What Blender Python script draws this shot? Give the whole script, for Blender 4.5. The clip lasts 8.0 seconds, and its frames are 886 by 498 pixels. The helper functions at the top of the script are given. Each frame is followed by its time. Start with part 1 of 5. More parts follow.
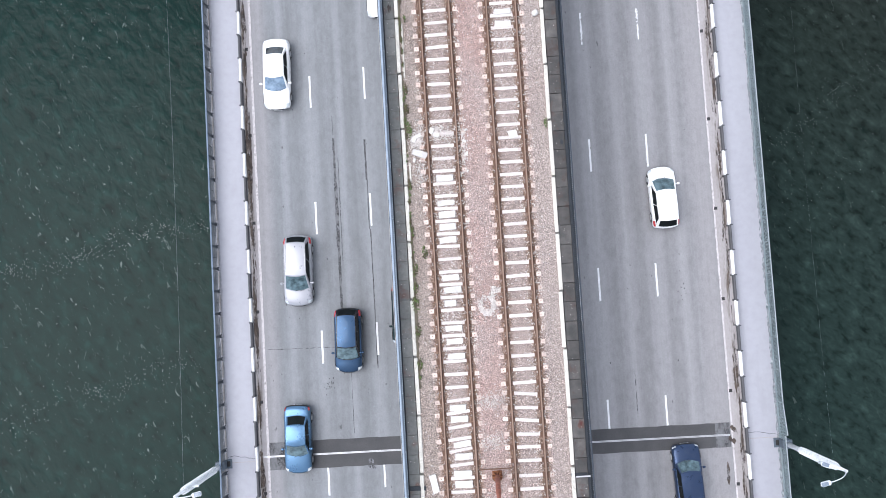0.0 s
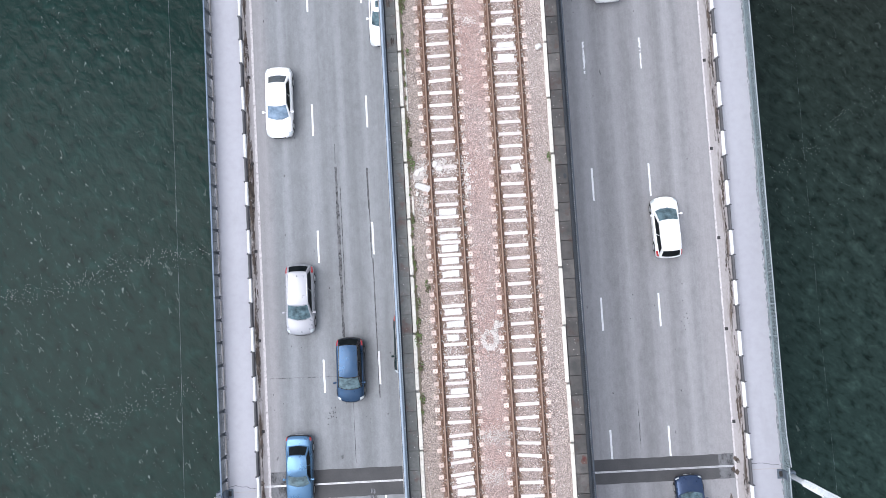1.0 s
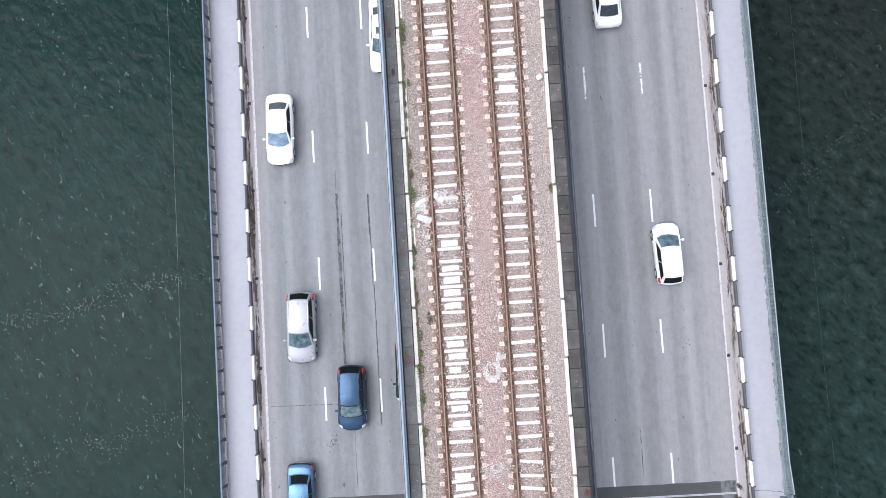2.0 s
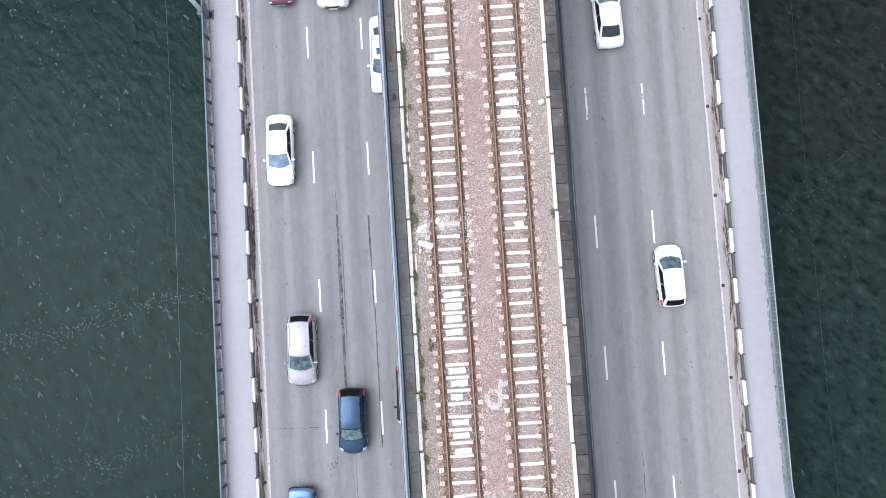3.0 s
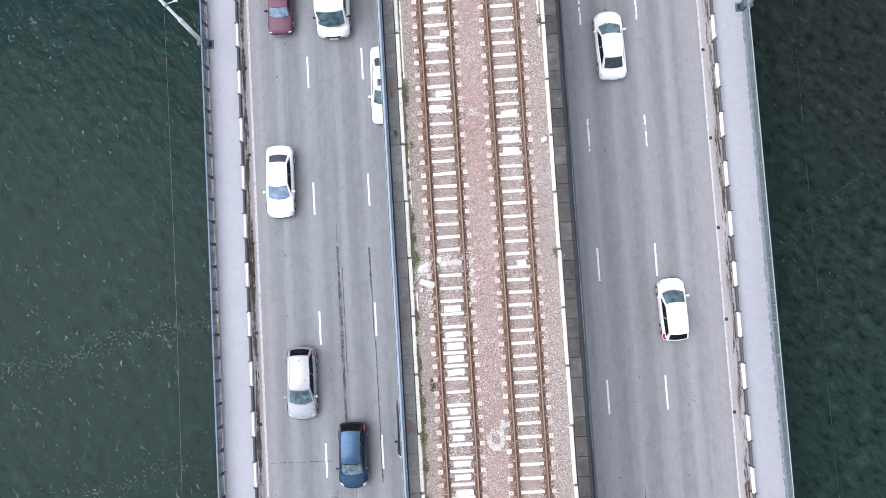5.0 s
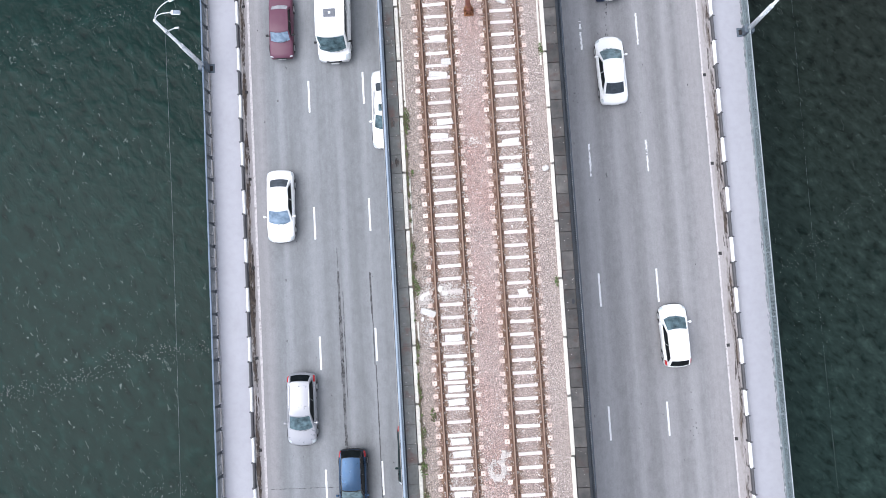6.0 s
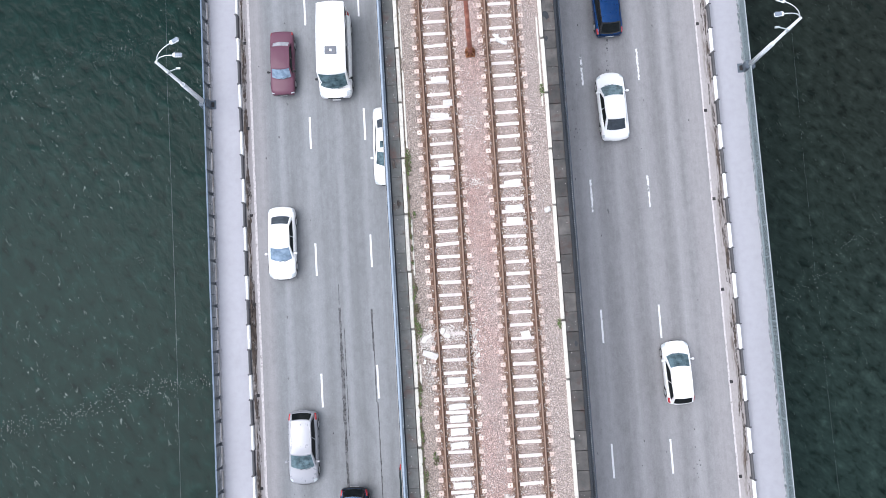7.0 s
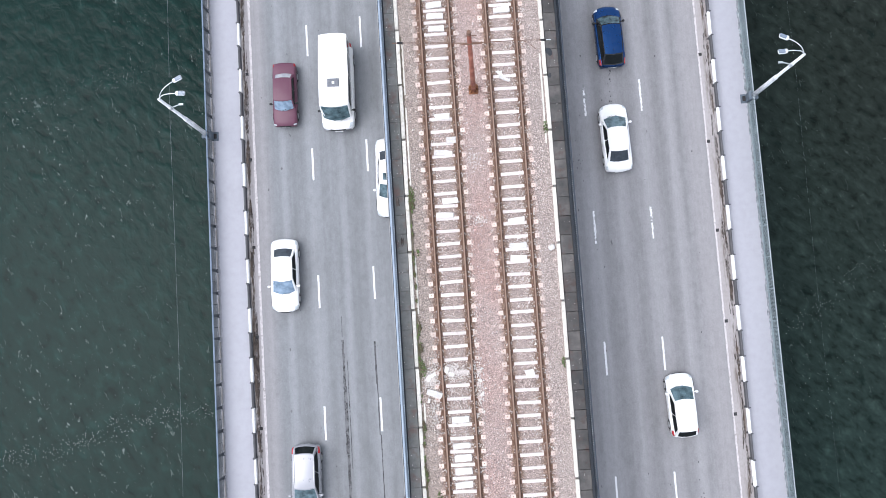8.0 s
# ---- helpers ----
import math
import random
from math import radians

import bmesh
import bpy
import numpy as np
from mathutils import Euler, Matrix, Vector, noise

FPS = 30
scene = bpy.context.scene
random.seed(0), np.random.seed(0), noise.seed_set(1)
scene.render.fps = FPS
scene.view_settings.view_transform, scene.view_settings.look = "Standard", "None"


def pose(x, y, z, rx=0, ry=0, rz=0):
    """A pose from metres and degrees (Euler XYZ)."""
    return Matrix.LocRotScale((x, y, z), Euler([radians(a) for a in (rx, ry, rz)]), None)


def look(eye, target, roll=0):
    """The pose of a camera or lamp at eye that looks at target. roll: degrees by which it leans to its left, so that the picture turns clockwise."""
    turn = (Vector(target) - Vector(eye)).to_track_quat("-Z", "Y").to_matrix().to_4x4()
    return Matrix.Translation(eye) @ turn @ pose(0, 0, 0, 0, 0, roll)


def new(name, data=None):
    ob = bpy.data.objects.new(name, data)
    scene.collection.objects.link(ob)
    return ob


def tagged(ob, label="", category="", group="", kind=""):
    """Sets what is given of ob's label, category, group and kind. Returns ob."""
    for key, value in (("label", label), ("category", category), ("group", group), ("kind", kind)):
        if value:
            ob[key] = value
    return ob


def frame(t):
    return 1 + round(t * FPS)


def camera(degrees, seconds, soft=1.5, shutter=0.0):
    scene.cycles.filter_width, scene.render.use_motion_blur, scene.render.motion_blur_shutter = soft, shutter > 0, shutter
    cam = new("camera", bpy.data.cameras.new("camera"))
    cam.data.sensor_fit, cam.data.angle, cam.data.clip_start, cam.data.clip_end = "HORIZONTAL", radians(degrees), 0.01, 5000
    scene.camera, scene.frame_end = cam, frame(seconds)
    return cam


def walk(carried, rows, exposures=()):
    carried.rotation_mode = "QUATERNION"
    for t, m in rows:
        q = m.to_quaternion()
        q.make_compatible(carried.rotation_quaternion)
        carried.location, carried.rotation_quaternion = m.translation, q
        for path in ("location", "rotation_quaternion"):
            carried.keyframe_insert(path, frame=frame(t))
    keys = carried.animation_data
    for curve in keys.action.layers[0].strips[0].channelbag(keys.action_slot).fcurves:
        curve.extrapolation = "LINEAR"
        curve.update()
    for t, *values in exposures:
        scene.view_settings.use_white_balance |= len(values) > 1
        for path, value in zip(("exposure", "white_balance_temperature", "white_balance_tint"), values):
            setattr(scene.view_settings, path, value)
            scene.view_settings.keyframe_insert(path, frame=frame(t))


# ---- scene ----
cam = camera(58.5, 8.0, 0.7)
PATH = [
    (0, (-0.85, -6.892, 50.991), (-0.909, -6.763, 48.996), -28.0),
    (0.5, (-0.93, -6.178, 50.993), (-0.986, -6.043, 48.999), -26.1),
    (1, (-0.896, -5.338, 50.99), (-0.955, -5.196, 48.995), -25.9),
    (1.5, (-0.911, -4.536, 51.005), (-0.969, -4.389, 49.011), -25.0),
    (3, (-0.999, -2.365, 50.849), (-1.053, -2.217, 48.855), -23.6),
    (3.5, (-1.009, -1.809, 50.79), (-1.063, -1.662, 48.796), -23.4),
    (4, (-1.021, -1.322, 50.745), (-1.074, -1.174, 48.751), -23.0),
    (4.5, (-1.023, -0.804, 50.679), (-1.075, -0.657, 48.685), -23.0),
    (6, (-1.001, 0.863, 50.592), (-1.052, 1.03, 48.6), -20.4),
    (6.5, (-1.028, 1.757, 50.615), (-1.077, 1.932, 48.624), -19.1),
    (7, (-1.02, 2.562, 50.639), (-1.069, 2.754, 48.649), -17.9),
    (7.5, (-1.063, 3.532, 50.693), (-1.111, 3.729, 48.703), -17.2),
    (8, (-1.137, 4.513, 50.744), (-1.184, 4.709, 48.754), -17.2),
]
EXPO, KELVIN, TINT = 1.355, 6180, 12
walk(cam, [(t, look(eye, target, roll)) for t, eye, target, roll in PATH], [(0, EXPO, KELVIN, TINT)])

# ---- light ----
world = bpy.data.worlds.new("overcast_sky")
scene.world = world
world.use_nodes = True
wn, wl = world.node_tree.nodes, world.node_tree.links
sky = wn.new("ShaderNodeTexSky")
sky.sky_type, sky.sun_disc = "NISHITA", False
sky.sun_elevation, sky.sun_rotation = radians(65), radians(-90)
soft_sky = wn.new("ShaderNodeHueSaturation")
soft_sky.inputs["Saturation"].default_value = 0.32
wl.new(sky.outputs[0], soft_sky.inputs["Color"])
wl.new(soft_sky.outputs[0], wn["Background"].inputs["Color"])
wn["Background"].inputs["Strength"].default_value = 0.14
sun_data = bpy.data.lights.new("sun", "SUN")
sun_data.energy, sun_data.angle, sun_data.color = 0.8, radians(40), (1.0, 0.96, 0.92)
sun = new("sun", sun_data)
sun.matrix_basis = look((-46, -1, 100), (0, 0, 0))


# ---- materials ----
def nodes_of(name):
    m = bpy.data.materials.new(name)
    m.use_nodes = True
    return m, m.node_tree.nodes, m.node_tree.links


def ramp(n, l, source, stops):
    r = n.new("ShaderNodeValToRGB")
    while len(r.color_ramp.elements) < len(stops):
        r.color_ramp.elements.new(0.5)
    for e, (p, c) in zip(r.color_ramp.elements, stops):
        e.position = p
        e.color = (c, c, c, 1) if isinstance(c, (int, float)) else (*c, 1)
    l.new(source, r.inputs[0])
    return r.outputs[0]


def noise_at(n, l, scale, detail=4.0, stretch=(1, 1, 1), rough=0.55, where=None, distort=0.0):
    c = n.new("ShaderNodeNewGeometry")
    mp = n.new("ShaderNodeMapping")
    mp.inputs["Scale"].default_value = stretch
    if where:
        mp.inputs["Location"].default_value = where
    l.new(c.outputs["Position"], mp.inputs["Vector"])
    t = n.new("ShaderNodeTexNoise")
    t.inputs["Scale"].default_value, t.inputs["Detail"].default_value = scale, detail
    t.inputs["Roughness"].default_value, t.inputs["Distortion"].default_value = rough, distort
    l.new(mp.outputs[0], t.inputs["Vector"])
    return t.outputs["Fac"]


def mix(n, l, fac, a, b, mode="MIX"):
    m = n.new("ShaderNodeMix")
    m.data_type, m.blend_type = "RGBA", mode
    for sock, v in ((m.inputs["Factor"], fac), (m.inputs["A"], a), (m.inputs["B"], b)):
        if isinstance(v, (int, float)):
            sock.default_value = v
        elif isinstance(v, tuple):
            sock.default_value = (*v, 1)
        else:
            l.new(v, sock)
    return m.outputs["Result"]


def bump(n, l, height, strength, distance):
    b = n.new("ShaderNodeBump")
    b.inputs["Strength"].default_value, b.inputs["Distance"].default_value = strength, distance
    l.new(height, b.inputs["Height"])
    l.new(b.outputs[0], n["Principled BSDF"].inputs["Normal"])


def surface(name, c1, c2, fine=20.0, broad=0.8, rough=0.8, metal=0.0, relief=0.3, depth=0.01, stain=None, stain_at=(0.55, 0.75),
            stretch=(1, 1, 1), vary=0.0, coat=0.0, grit=0.55, worn=None):
    """Two scales of variation between two colours, an optional stain colour, relief and a random shade per piece."""
    m, n, l = nodes_of(name)
    p = n["Principled BSDF"]
    f = noise_at(n, l, fine, 6)
    b = noise_at(n, l, broad, 5, stretch)
    col = mix(n, l, ramp(n, l, b, [(0.3, 0.0), (0.7, 1.0)]), c1, c2)
    col = mix(n, l, grit, col, ramp(n, l, f, [(0.25, 0.55), (0.5, 1.0), (0.8, 1.35)]), "MULTIPLY")
    if stain:
        s = noise_at(n, l, broad * 1.7, 7, stretch, 0.65, (7, 3, 1))
        col = mix(n, l, ramp(n, l, s, [(stain_at[0], 0.0), (stain_at[1], 1.0)]), col, stain)
    if vary:
        o = n.new("ShaderNodeObjectInfo")
        col = mix(n, l, 1.0, col, ramp(n, l, o.outputs["Random"], [(0, 1 - vary), (1, 1 + vary)]), "MULTIPLY")
    l.new(col, p.inputs["Base Color"])
    l.new(ramp(n, l, f, [(0.2, max(rough - 0.12, 0.02)), (0.8, min(rough + 0.1, 1))]), p.inputs["Roughness"])
    p.inputs["Metallic"].default_value = metal
    p.inputs["Coat Weight"].default_value = coat
    if worn:
        h = noise_at(n, l, worn[0], 7, (1, 0.45, 1), 0.7, (3, 8, 2))
        l.new(ramp(n, l, h, [(worn[1], 0.0), (worn[2], 1.0)]), p.inputs["Alpha"])
    if relief:
        bump(n, l, f, relief, depth)
    return m


def x_band(n, l, centre, inner, outer):
    """1 within inner metres of the line x = centre, 0 beyond outer."""
    c = n.new("ShaderNodeTexCoord")
    sp = n.new("ShaderNodeSeparateXYZ")
    l.new(c.outputs["Object"], sp.inputs[0])
    d = n.new("ShaderNodeMath")
    d.operation = "SUBTRACT"
    l.new(sp.outputs["X"], d.inputs[0])
    d.inputs[1].default_value = centre
    a = n.new("ShaderNodeMath")
    a.operation = "ABSOLUTE"
    l.new(d.outputs[0], a.inputs[0])
    r = n.new("ShaderNodeMapRange")
    r.interpolation_type = "SMOOTHSTEP"
    r.inputs["From Min"].default_value, r.inputs["From Max"].default_value = inner, outer
    r.inputs["To Min"].default_value, r.inputs["To Max"].default_value = 1.0, 0.0
    l.new(a.outputs[0], r.inputs["Value"])
    return r.outputs[0]


def times(n, l, a, b):
    m = n.new("ShaderNodeMath")
    m.operation = "MULTIPLY"
    for sock, v in zip(m.inputs, (a, b)):
        if isinstance(v, (int, float)):
            sock.default_value = v
        else:
            l.new(v, sock)
    return m.outputs[0]


def asphalt_material(name, tint, pale, dark, dusty):
    """pale, dark: x of the lines polished pale and of the wheel paths; dusty: x of the outer edge."""
    m, n, l = nodes_of(name)
    p = n["Principled BSDF"]
    grain = noise_at(n, l, 11, 8, rough=0.8)
    speck = noise_at(n, l, 5.5, 3, (1, 0.8, 1), 0.6, (2, 5, 1))
    patch = noise_at(n, l, 0.35, 5, (1, 0.25, 1))
    streak = noise_at(n, l, 1.6, 6, (1, 0.035, 1), 0.65)
    blotch = noise_at(n, l, 1.7, 6, (1, 0.45, 1), 0.7, (1, 2, 9))
    base = mix(n, l, ramp(n, l, patch, [(0.3, 0.0), (0.7, 1.0)]), tuple(0.199 * k for k in tint), tuple(0.221 * k for k in tint))
    base = mix(n, l, 1.0, base, ramp(n, l, streak, [(0.28, 0.94), (0.5, 1.0), (0.74, 1.08)]), "MULTIPLY")
    base = mix(n, l, 1.0, base, ramp(n, l, blotch, [(0.3, 0.90), (0.5, 1.0), (0.7, 1.08)]), "MULTIPLY")
    for x, w in pale:
        base = mix(n, l, times(n, l, x_band(n, l, x, 0.05, w), ramp(n, l, streak, [(0.2, 0.5), (0.6, 1.0)])), base, tuple(0.255 * k for k in tint))
    for x, w in dark:
        base = mix(n, l, times(n, l, x_band(n, l, x, 0.1, w), 0.26), base, tuple(0.15 * k for k in tint))
    base = mix(n, l, times(n, l, x_band(n, l, dusty, 0.5, 1.5), 0.75), base, (0.29, 0.28, 0.285))
    base = mix(n, l, 0.48, base, ramp(n, l, grain, [(0.3, 0.70), (0.5, 1.0), (0.72, 1.32)]), "MULTIPLY")
    mottle = noise_at(n, l, 3.6, 5, (1, 0.6, 1), 0.7, (8, 3, 6))
    base = mix(n, l, 1.0, base, ramp(n, l, mottle, [(0.30, 0.89), (0.5, 1.0), (0.70, 1.08)]), "MULTIPLY")
    lines = noise_at(n, l, 3.2, 4, (1, 0.012, 1), 0.6, (2, 7, 4))
    base = mix(n, l, 1.0, base, ramp(n, l, lines, [(0.30, 0.93), (0.5, 1.0), (0.70, 1.06)]), "MULTIPLY")
    base = mix(n, l, ramp(n, l, speck, [(0.69, 0.0), (0.73, 0.4)]), base, (0.30, 0.30, 0.31))
    spots = noise_at(n, l, 2.6, 3, (1, 0.5, 1), 0.5, (4, 9, 2))
    base = mix(n, l, ramp(n, l, spots, [(0.735, 0.0), (0.77, 0.65)]), base, (0.06, 0.06, 0.062))
    l.new(base, p.inputs["Base Color"])
    p.inputs["Roughness"].default_value = 0.85
    bump(n, l, grain, 0.25, 0.01)
    return m


def gutter_material(name, line, reach, amount):
    """Pale dusty concrete with dark silt washed along one line."""
    m, n, l = nodes_of(name)
    p = n["Principled BSDF"]
    f = noise_at(n, l, 7, 7, (1, 0.7, 1), 0.7)
    b = noise_at(n, l, 0.9, 5, (1, 0.22, 1))
    col = mix(n, l, ramp(n, l, b, [(0.3, 0.0), (0.7, 1.0)]), (0.395, 0.372, 0.37), (0.335, 0.31, 0.302))
    col = mix(n, l, 0.4, col, ramp(n, l, f, [(0.25, 0.6), (0.5, 1.0), (0.8, 1.3)]), "MULTIPLY")
    s = noise_at(n, l, 1.0, 8, (3.0, 0.35, 1), 0.72, (6, 1, 3))
    band = x_band(n, l, line, reach * 0.2, reach * 2.2)
    col = mix(n, l, times(n, l, band, ramp(n, l, s, [(amount, 0.0), (amount + 0.12, 1.0)])), col, (0.105, 0.078, 0.058))
    s2 = noise_at(n, l, 2.0, 8, (3.0, 0.25, 1), 0.72, (1, 4, 3))
    tight = x_band(n, l, line, reach * 0.1, reach * 0.8)
    col = mix(n, l, times(n, l, tight, ramp(n, l, s2, [(0.48, 0.0), (0.60, 0.8)])), col, (0.045, 0.036, 0.03))
    l.new(col, p.inputs["Base Color"])
    p.inputs["Roughness"].default_value = 0.95
    bump(n, l, f, 0.3, 0.01)
    return m


def ballast_material():
    m, n, l = nodes_of("ballast_bed")
    p = n["Principled BSDF"]
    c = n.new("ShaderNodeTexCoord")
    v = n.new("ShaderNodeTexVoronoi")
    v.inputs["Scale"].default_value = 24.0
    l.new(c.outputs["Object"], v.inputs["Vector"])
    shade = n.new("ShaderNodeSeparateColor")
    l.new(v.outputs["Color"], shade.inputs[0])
    broad = noise_at(n, l, 0.55, 5, (1, 0.6, 1))
    pink = mix(n, l, ramp(n, l, broad, [(0.35, 0.0), (0.65, 1.0)]), (0.575, 0.398, 0.350), (0.57, 0.448, 0.405))
    grey = (0.505, 0.415, 0.370)
    col = pink
    for cx in (-1.79, 1.815):
        col = mix(n, l, times(n, l, x_band(n, l, cx, 0.6, 0.95), 0.85), col, grey)
    for ex, tone in ((-3.45, (0.47, 0.405, 0.35)), (3.5, (0.54, 0.465, 0.42))):
        col = mix(n, l, times(n, l, x_band(n, l, ex, 0.35, 0.85), 0.8), col, tone)
    rusty = noise_at(n, l, 1.1, 5, (1, 0.5, 1), 0.6, (5, 5, 5))
    for rx in (-2.58, -1.0, 1.025, 2.605):
        col = mix(n, l, times(n, l, x_band(n, l, rx, 0.14, 0.44), ramp(n, l, rusty, [(0.3, 0.5), (0.7, 1.0)])), col, (0.285, 0.168, 0.105))
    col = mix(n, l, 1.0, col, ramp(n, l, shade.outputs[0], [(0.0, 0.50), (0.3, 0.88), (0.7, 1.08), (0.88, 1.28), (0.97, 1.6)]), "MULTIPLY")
    # Shade in the crevices between stones, painted as a dark base colour.
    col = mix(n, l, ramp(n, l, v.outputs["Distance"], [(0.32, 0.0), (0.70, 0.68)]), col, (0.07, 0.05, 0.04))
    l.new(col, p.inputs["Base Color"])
    p.inputs["Roughness"].default_value = 0.95
    inv = n.new("ShaderNodeMath")
    inv.operation = "SUBTRACT"
    inv.inputs[0].default_value = 1.0
    l.new(v.outputs["Distance"], inv.inputs[1])
    bump(n, l, inv.outputs[0], 0.8, 0.05)
    return m


def water_material():
    m, n, l = nodes_of("river_water")
    p = n["Principled BSDF"]

    def waves(scale, detail, turn, squeeze, where, rough=0.55, distort=0.5):
        c = n.new("ShaderNodeTexCoord")
        mp = n.new("ShaderNodeMapping")
        mp.vector_type = "TEXTURE"
        mp.inputs["Rotation"].default_value[2] = radians(turn)
        mp.inputs["Scale"].default_value = (1.0, 1.0 / squeeze, 1.0)
        mp.inputs["Location"].default_value = where
        l.new(c.outputs["Object"], mp.inputs["Vector"])
        t = n.new("ShaderNodeTexNoise")
        t.inputs["Scale"].default_value, t.inputs["Detail"].default_value = scale, detail
        t.inputs["Roughness"].default_value, t.inputs["Distortion"].default_value = rough, distort
        l.new(mp.outputs[0], t.inputs["Vector"])
        return t.outputs["Fac"]

    swell = waves(0.24, 3, -60, 1.5, (0, 0, 0), 0.5, 0.3)
    chop = waves(0.85, 4, -56, 1.5, (3, 1, 0), 0.50, 0.3)
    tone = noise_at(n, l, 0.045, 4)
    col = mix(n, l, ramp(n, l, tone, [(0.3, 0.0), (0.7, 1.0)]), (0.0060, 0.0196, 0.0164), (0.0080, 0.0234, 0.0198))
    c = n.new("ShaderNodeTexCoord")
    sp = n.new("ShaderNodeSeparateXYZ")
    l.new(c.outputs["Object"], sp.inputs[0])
    # East water: uneven sky reflection painted into the colour, darker northwards.
    northward = n.new("ShaderNodeMapRange")
    northward.interpolation_type = "SMOOTHSTEP"
    northward.inputs["From Min"].default_value, northward.inputs["From Max"].default_value = -22.0, 24.0
    l.new(sp.outputs["Y"], northward.inputs["Value"])
    sky_tone = mix(n, l, northward.outputs[0], (0.0165, 0.0290, 0.0250), (0.0130, 0.0175, 0.0145))
    col = mix(n, l, x_band(n, l, 70.0, 40.0, 72.0), col, sky_tone)
    # Wave shading put into the colour: hollows darker, crests lighter.
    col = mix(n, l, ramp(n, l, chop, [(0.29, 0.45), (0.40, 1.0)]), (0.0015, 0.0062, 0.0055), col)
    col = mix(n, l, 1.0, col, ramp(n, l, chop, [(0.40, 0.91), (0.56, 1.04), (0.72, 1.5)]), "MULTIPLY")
    # Light and dark of finer ripples, painted on the east water.
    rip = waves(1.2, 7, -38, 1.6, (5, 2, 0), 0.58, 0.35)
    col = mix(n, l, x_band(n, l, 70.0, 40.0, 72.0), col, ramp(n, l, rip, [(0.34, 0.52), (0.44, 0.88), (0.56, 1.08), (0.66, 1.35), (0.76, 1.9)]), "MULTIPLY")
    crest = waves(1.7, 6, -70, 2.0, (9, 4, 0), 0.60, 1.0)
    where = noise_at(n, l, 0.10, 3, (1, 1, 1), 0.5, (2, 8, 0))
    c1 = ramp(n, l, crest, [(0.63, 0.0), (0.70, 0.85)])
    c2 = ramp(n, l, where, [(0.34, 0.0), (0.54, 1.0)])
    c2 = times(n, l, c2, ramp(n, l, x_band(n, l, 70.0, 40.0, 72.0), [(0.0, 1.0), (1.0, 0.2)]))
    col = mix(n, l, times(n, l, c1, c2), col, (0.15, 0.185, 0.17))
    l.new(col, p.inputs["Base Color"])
    p.inputs["Roughness"].default_value, p.inputs["IOR"].default_value = 0.2, 1.33
    p.inputs["Specular IOR Level"].default_value = 0.12
    bump(n, l, mix(n, l, 0.40, swell, chop), 0.46, 0.45)
    return m


def paint(name, colour, rough=0.25, metal=0.0, coat=0.12):
    m, n, l = nodes_of(name)
    p = n["Principled BSDF"]
    d = noise_at(n, l, 3.0, 6, (1, 1, 1), 0.6)
    col = mix(n, l, ramp(n, l, d, [(0.45, 0.0), (0.8, 0.06)]), colour, (0.22, 0.20, 0.18))
    l.new(col, p.inputs["Base Color"])
    l.new(ramp(n, l, d, [(0.3, rough), (0.8, rough + 0.15)]), p.inputs["Roughness"])
    p.inputs["Metallic"].default_value, p.inputs["Coat Weight"].default_value = metal, coat
    p.inputs["Specular IOR Level"].default_value = 0.3
    return m


def car_glass(name, c1, c2, gloss=0.5):
    m, n, l = nodes_of(name)
    p = n["Principled BSDF"]
    d = ramp(n, l, noise_at(n, l, 2.6, 4, (1, 1, 1), 0.6), [(0.32, 0.0), (0.68, 1.0)])
    l.new(mix(n, l, d, c1, c2), p.inputs["Base Color"])
    p.inputs["Roughness"].default_value, p.inputs["IOR"].default_value = 0.04, 1.52
    p.inputs["Specular IOR Level"].default_value = gloss
    return m


ASPHALT = asphalt_material("worn_asphalt", (0.965, 1.0, 1.04), ((-10.5, 0.7), (-6.9, 0.6), (-12.4, 0.4), (-8.6, 0.35)), ((-13.3, 0.5), (-11.6, 0.4), (-7.9, 0.5)), -14.4)
ASPHALT_EAST = asphalt_material("worn_asphalt_east", (1.10, 1.085, 1.11), ((7.5, 0.8), (11.15, 0.8), (9.35, 0.5), (12.9, 0.5)), ((8.4, 0.5), (10.2, 0.5), (12.1, 0.5), (6.6, 0.5)), 14.9)
PATCH = surface("fresh_asphalt", (0.055, 0.055, 0.058), (0.075, 0.074, 0.075), 16, 0.9, 0.85)
TAR_SEAM = surface("worn_tar_seam", (0.108, 0.109, 0.114), (0.132, 0.133, 0.139), 9, 2.4, 0.75, stain=(0.155, 0.158, 0.164), stain_at=(0.50, 0.64), stretch=(1, 0.3, 1), worn=(3.0, 0.34, 0.56))
WORN_PATCH = surface("worn_asphalt_patch", (0.12, 0.12, 0.125), (0.165, 0.167, 0.173), 9, 1.2, 0.85, worn=(1.6, 0.30, 0.55))
DRIP = surface("thin_tar_drip", (0.098, 0.098, 0.103), (0.13, 0.13, 0.136), 9, 3.0, 0.75, worn=(5.0, 0.36, 0.6))
PALE_PATCH = surface("pale_mortar_patch", (0.19, 0.195, 0.21), (0.235, 0.24, 0.255), 9, 3.0, 0.9, worn=(3.0, 0.32, 0.5))
TAR = surface("tar_seam", (0.105, 0.105, 0.11), (0.14, 0.14, 0.145), 12, 0.8, 0.7)
PAVEMENT = surface("pavement_concrete", (0.345, 0.345, 0.375), (0.375, 0.375, 0.405), 3.0, 0.3, 0.9, relief=0.05, stain=(0.30, 0.30, 0.315), stain_at=(0.58, 0.9), stretch=(1, 0.3, 1), grit=0.16)
GUTTER, GUTTER_EAST = gutter_material("dirty_gutter", -14.76, 0.16, 0.50), gutter_material("dirty_gutter_east", 15.70, 0.18, 0.49)
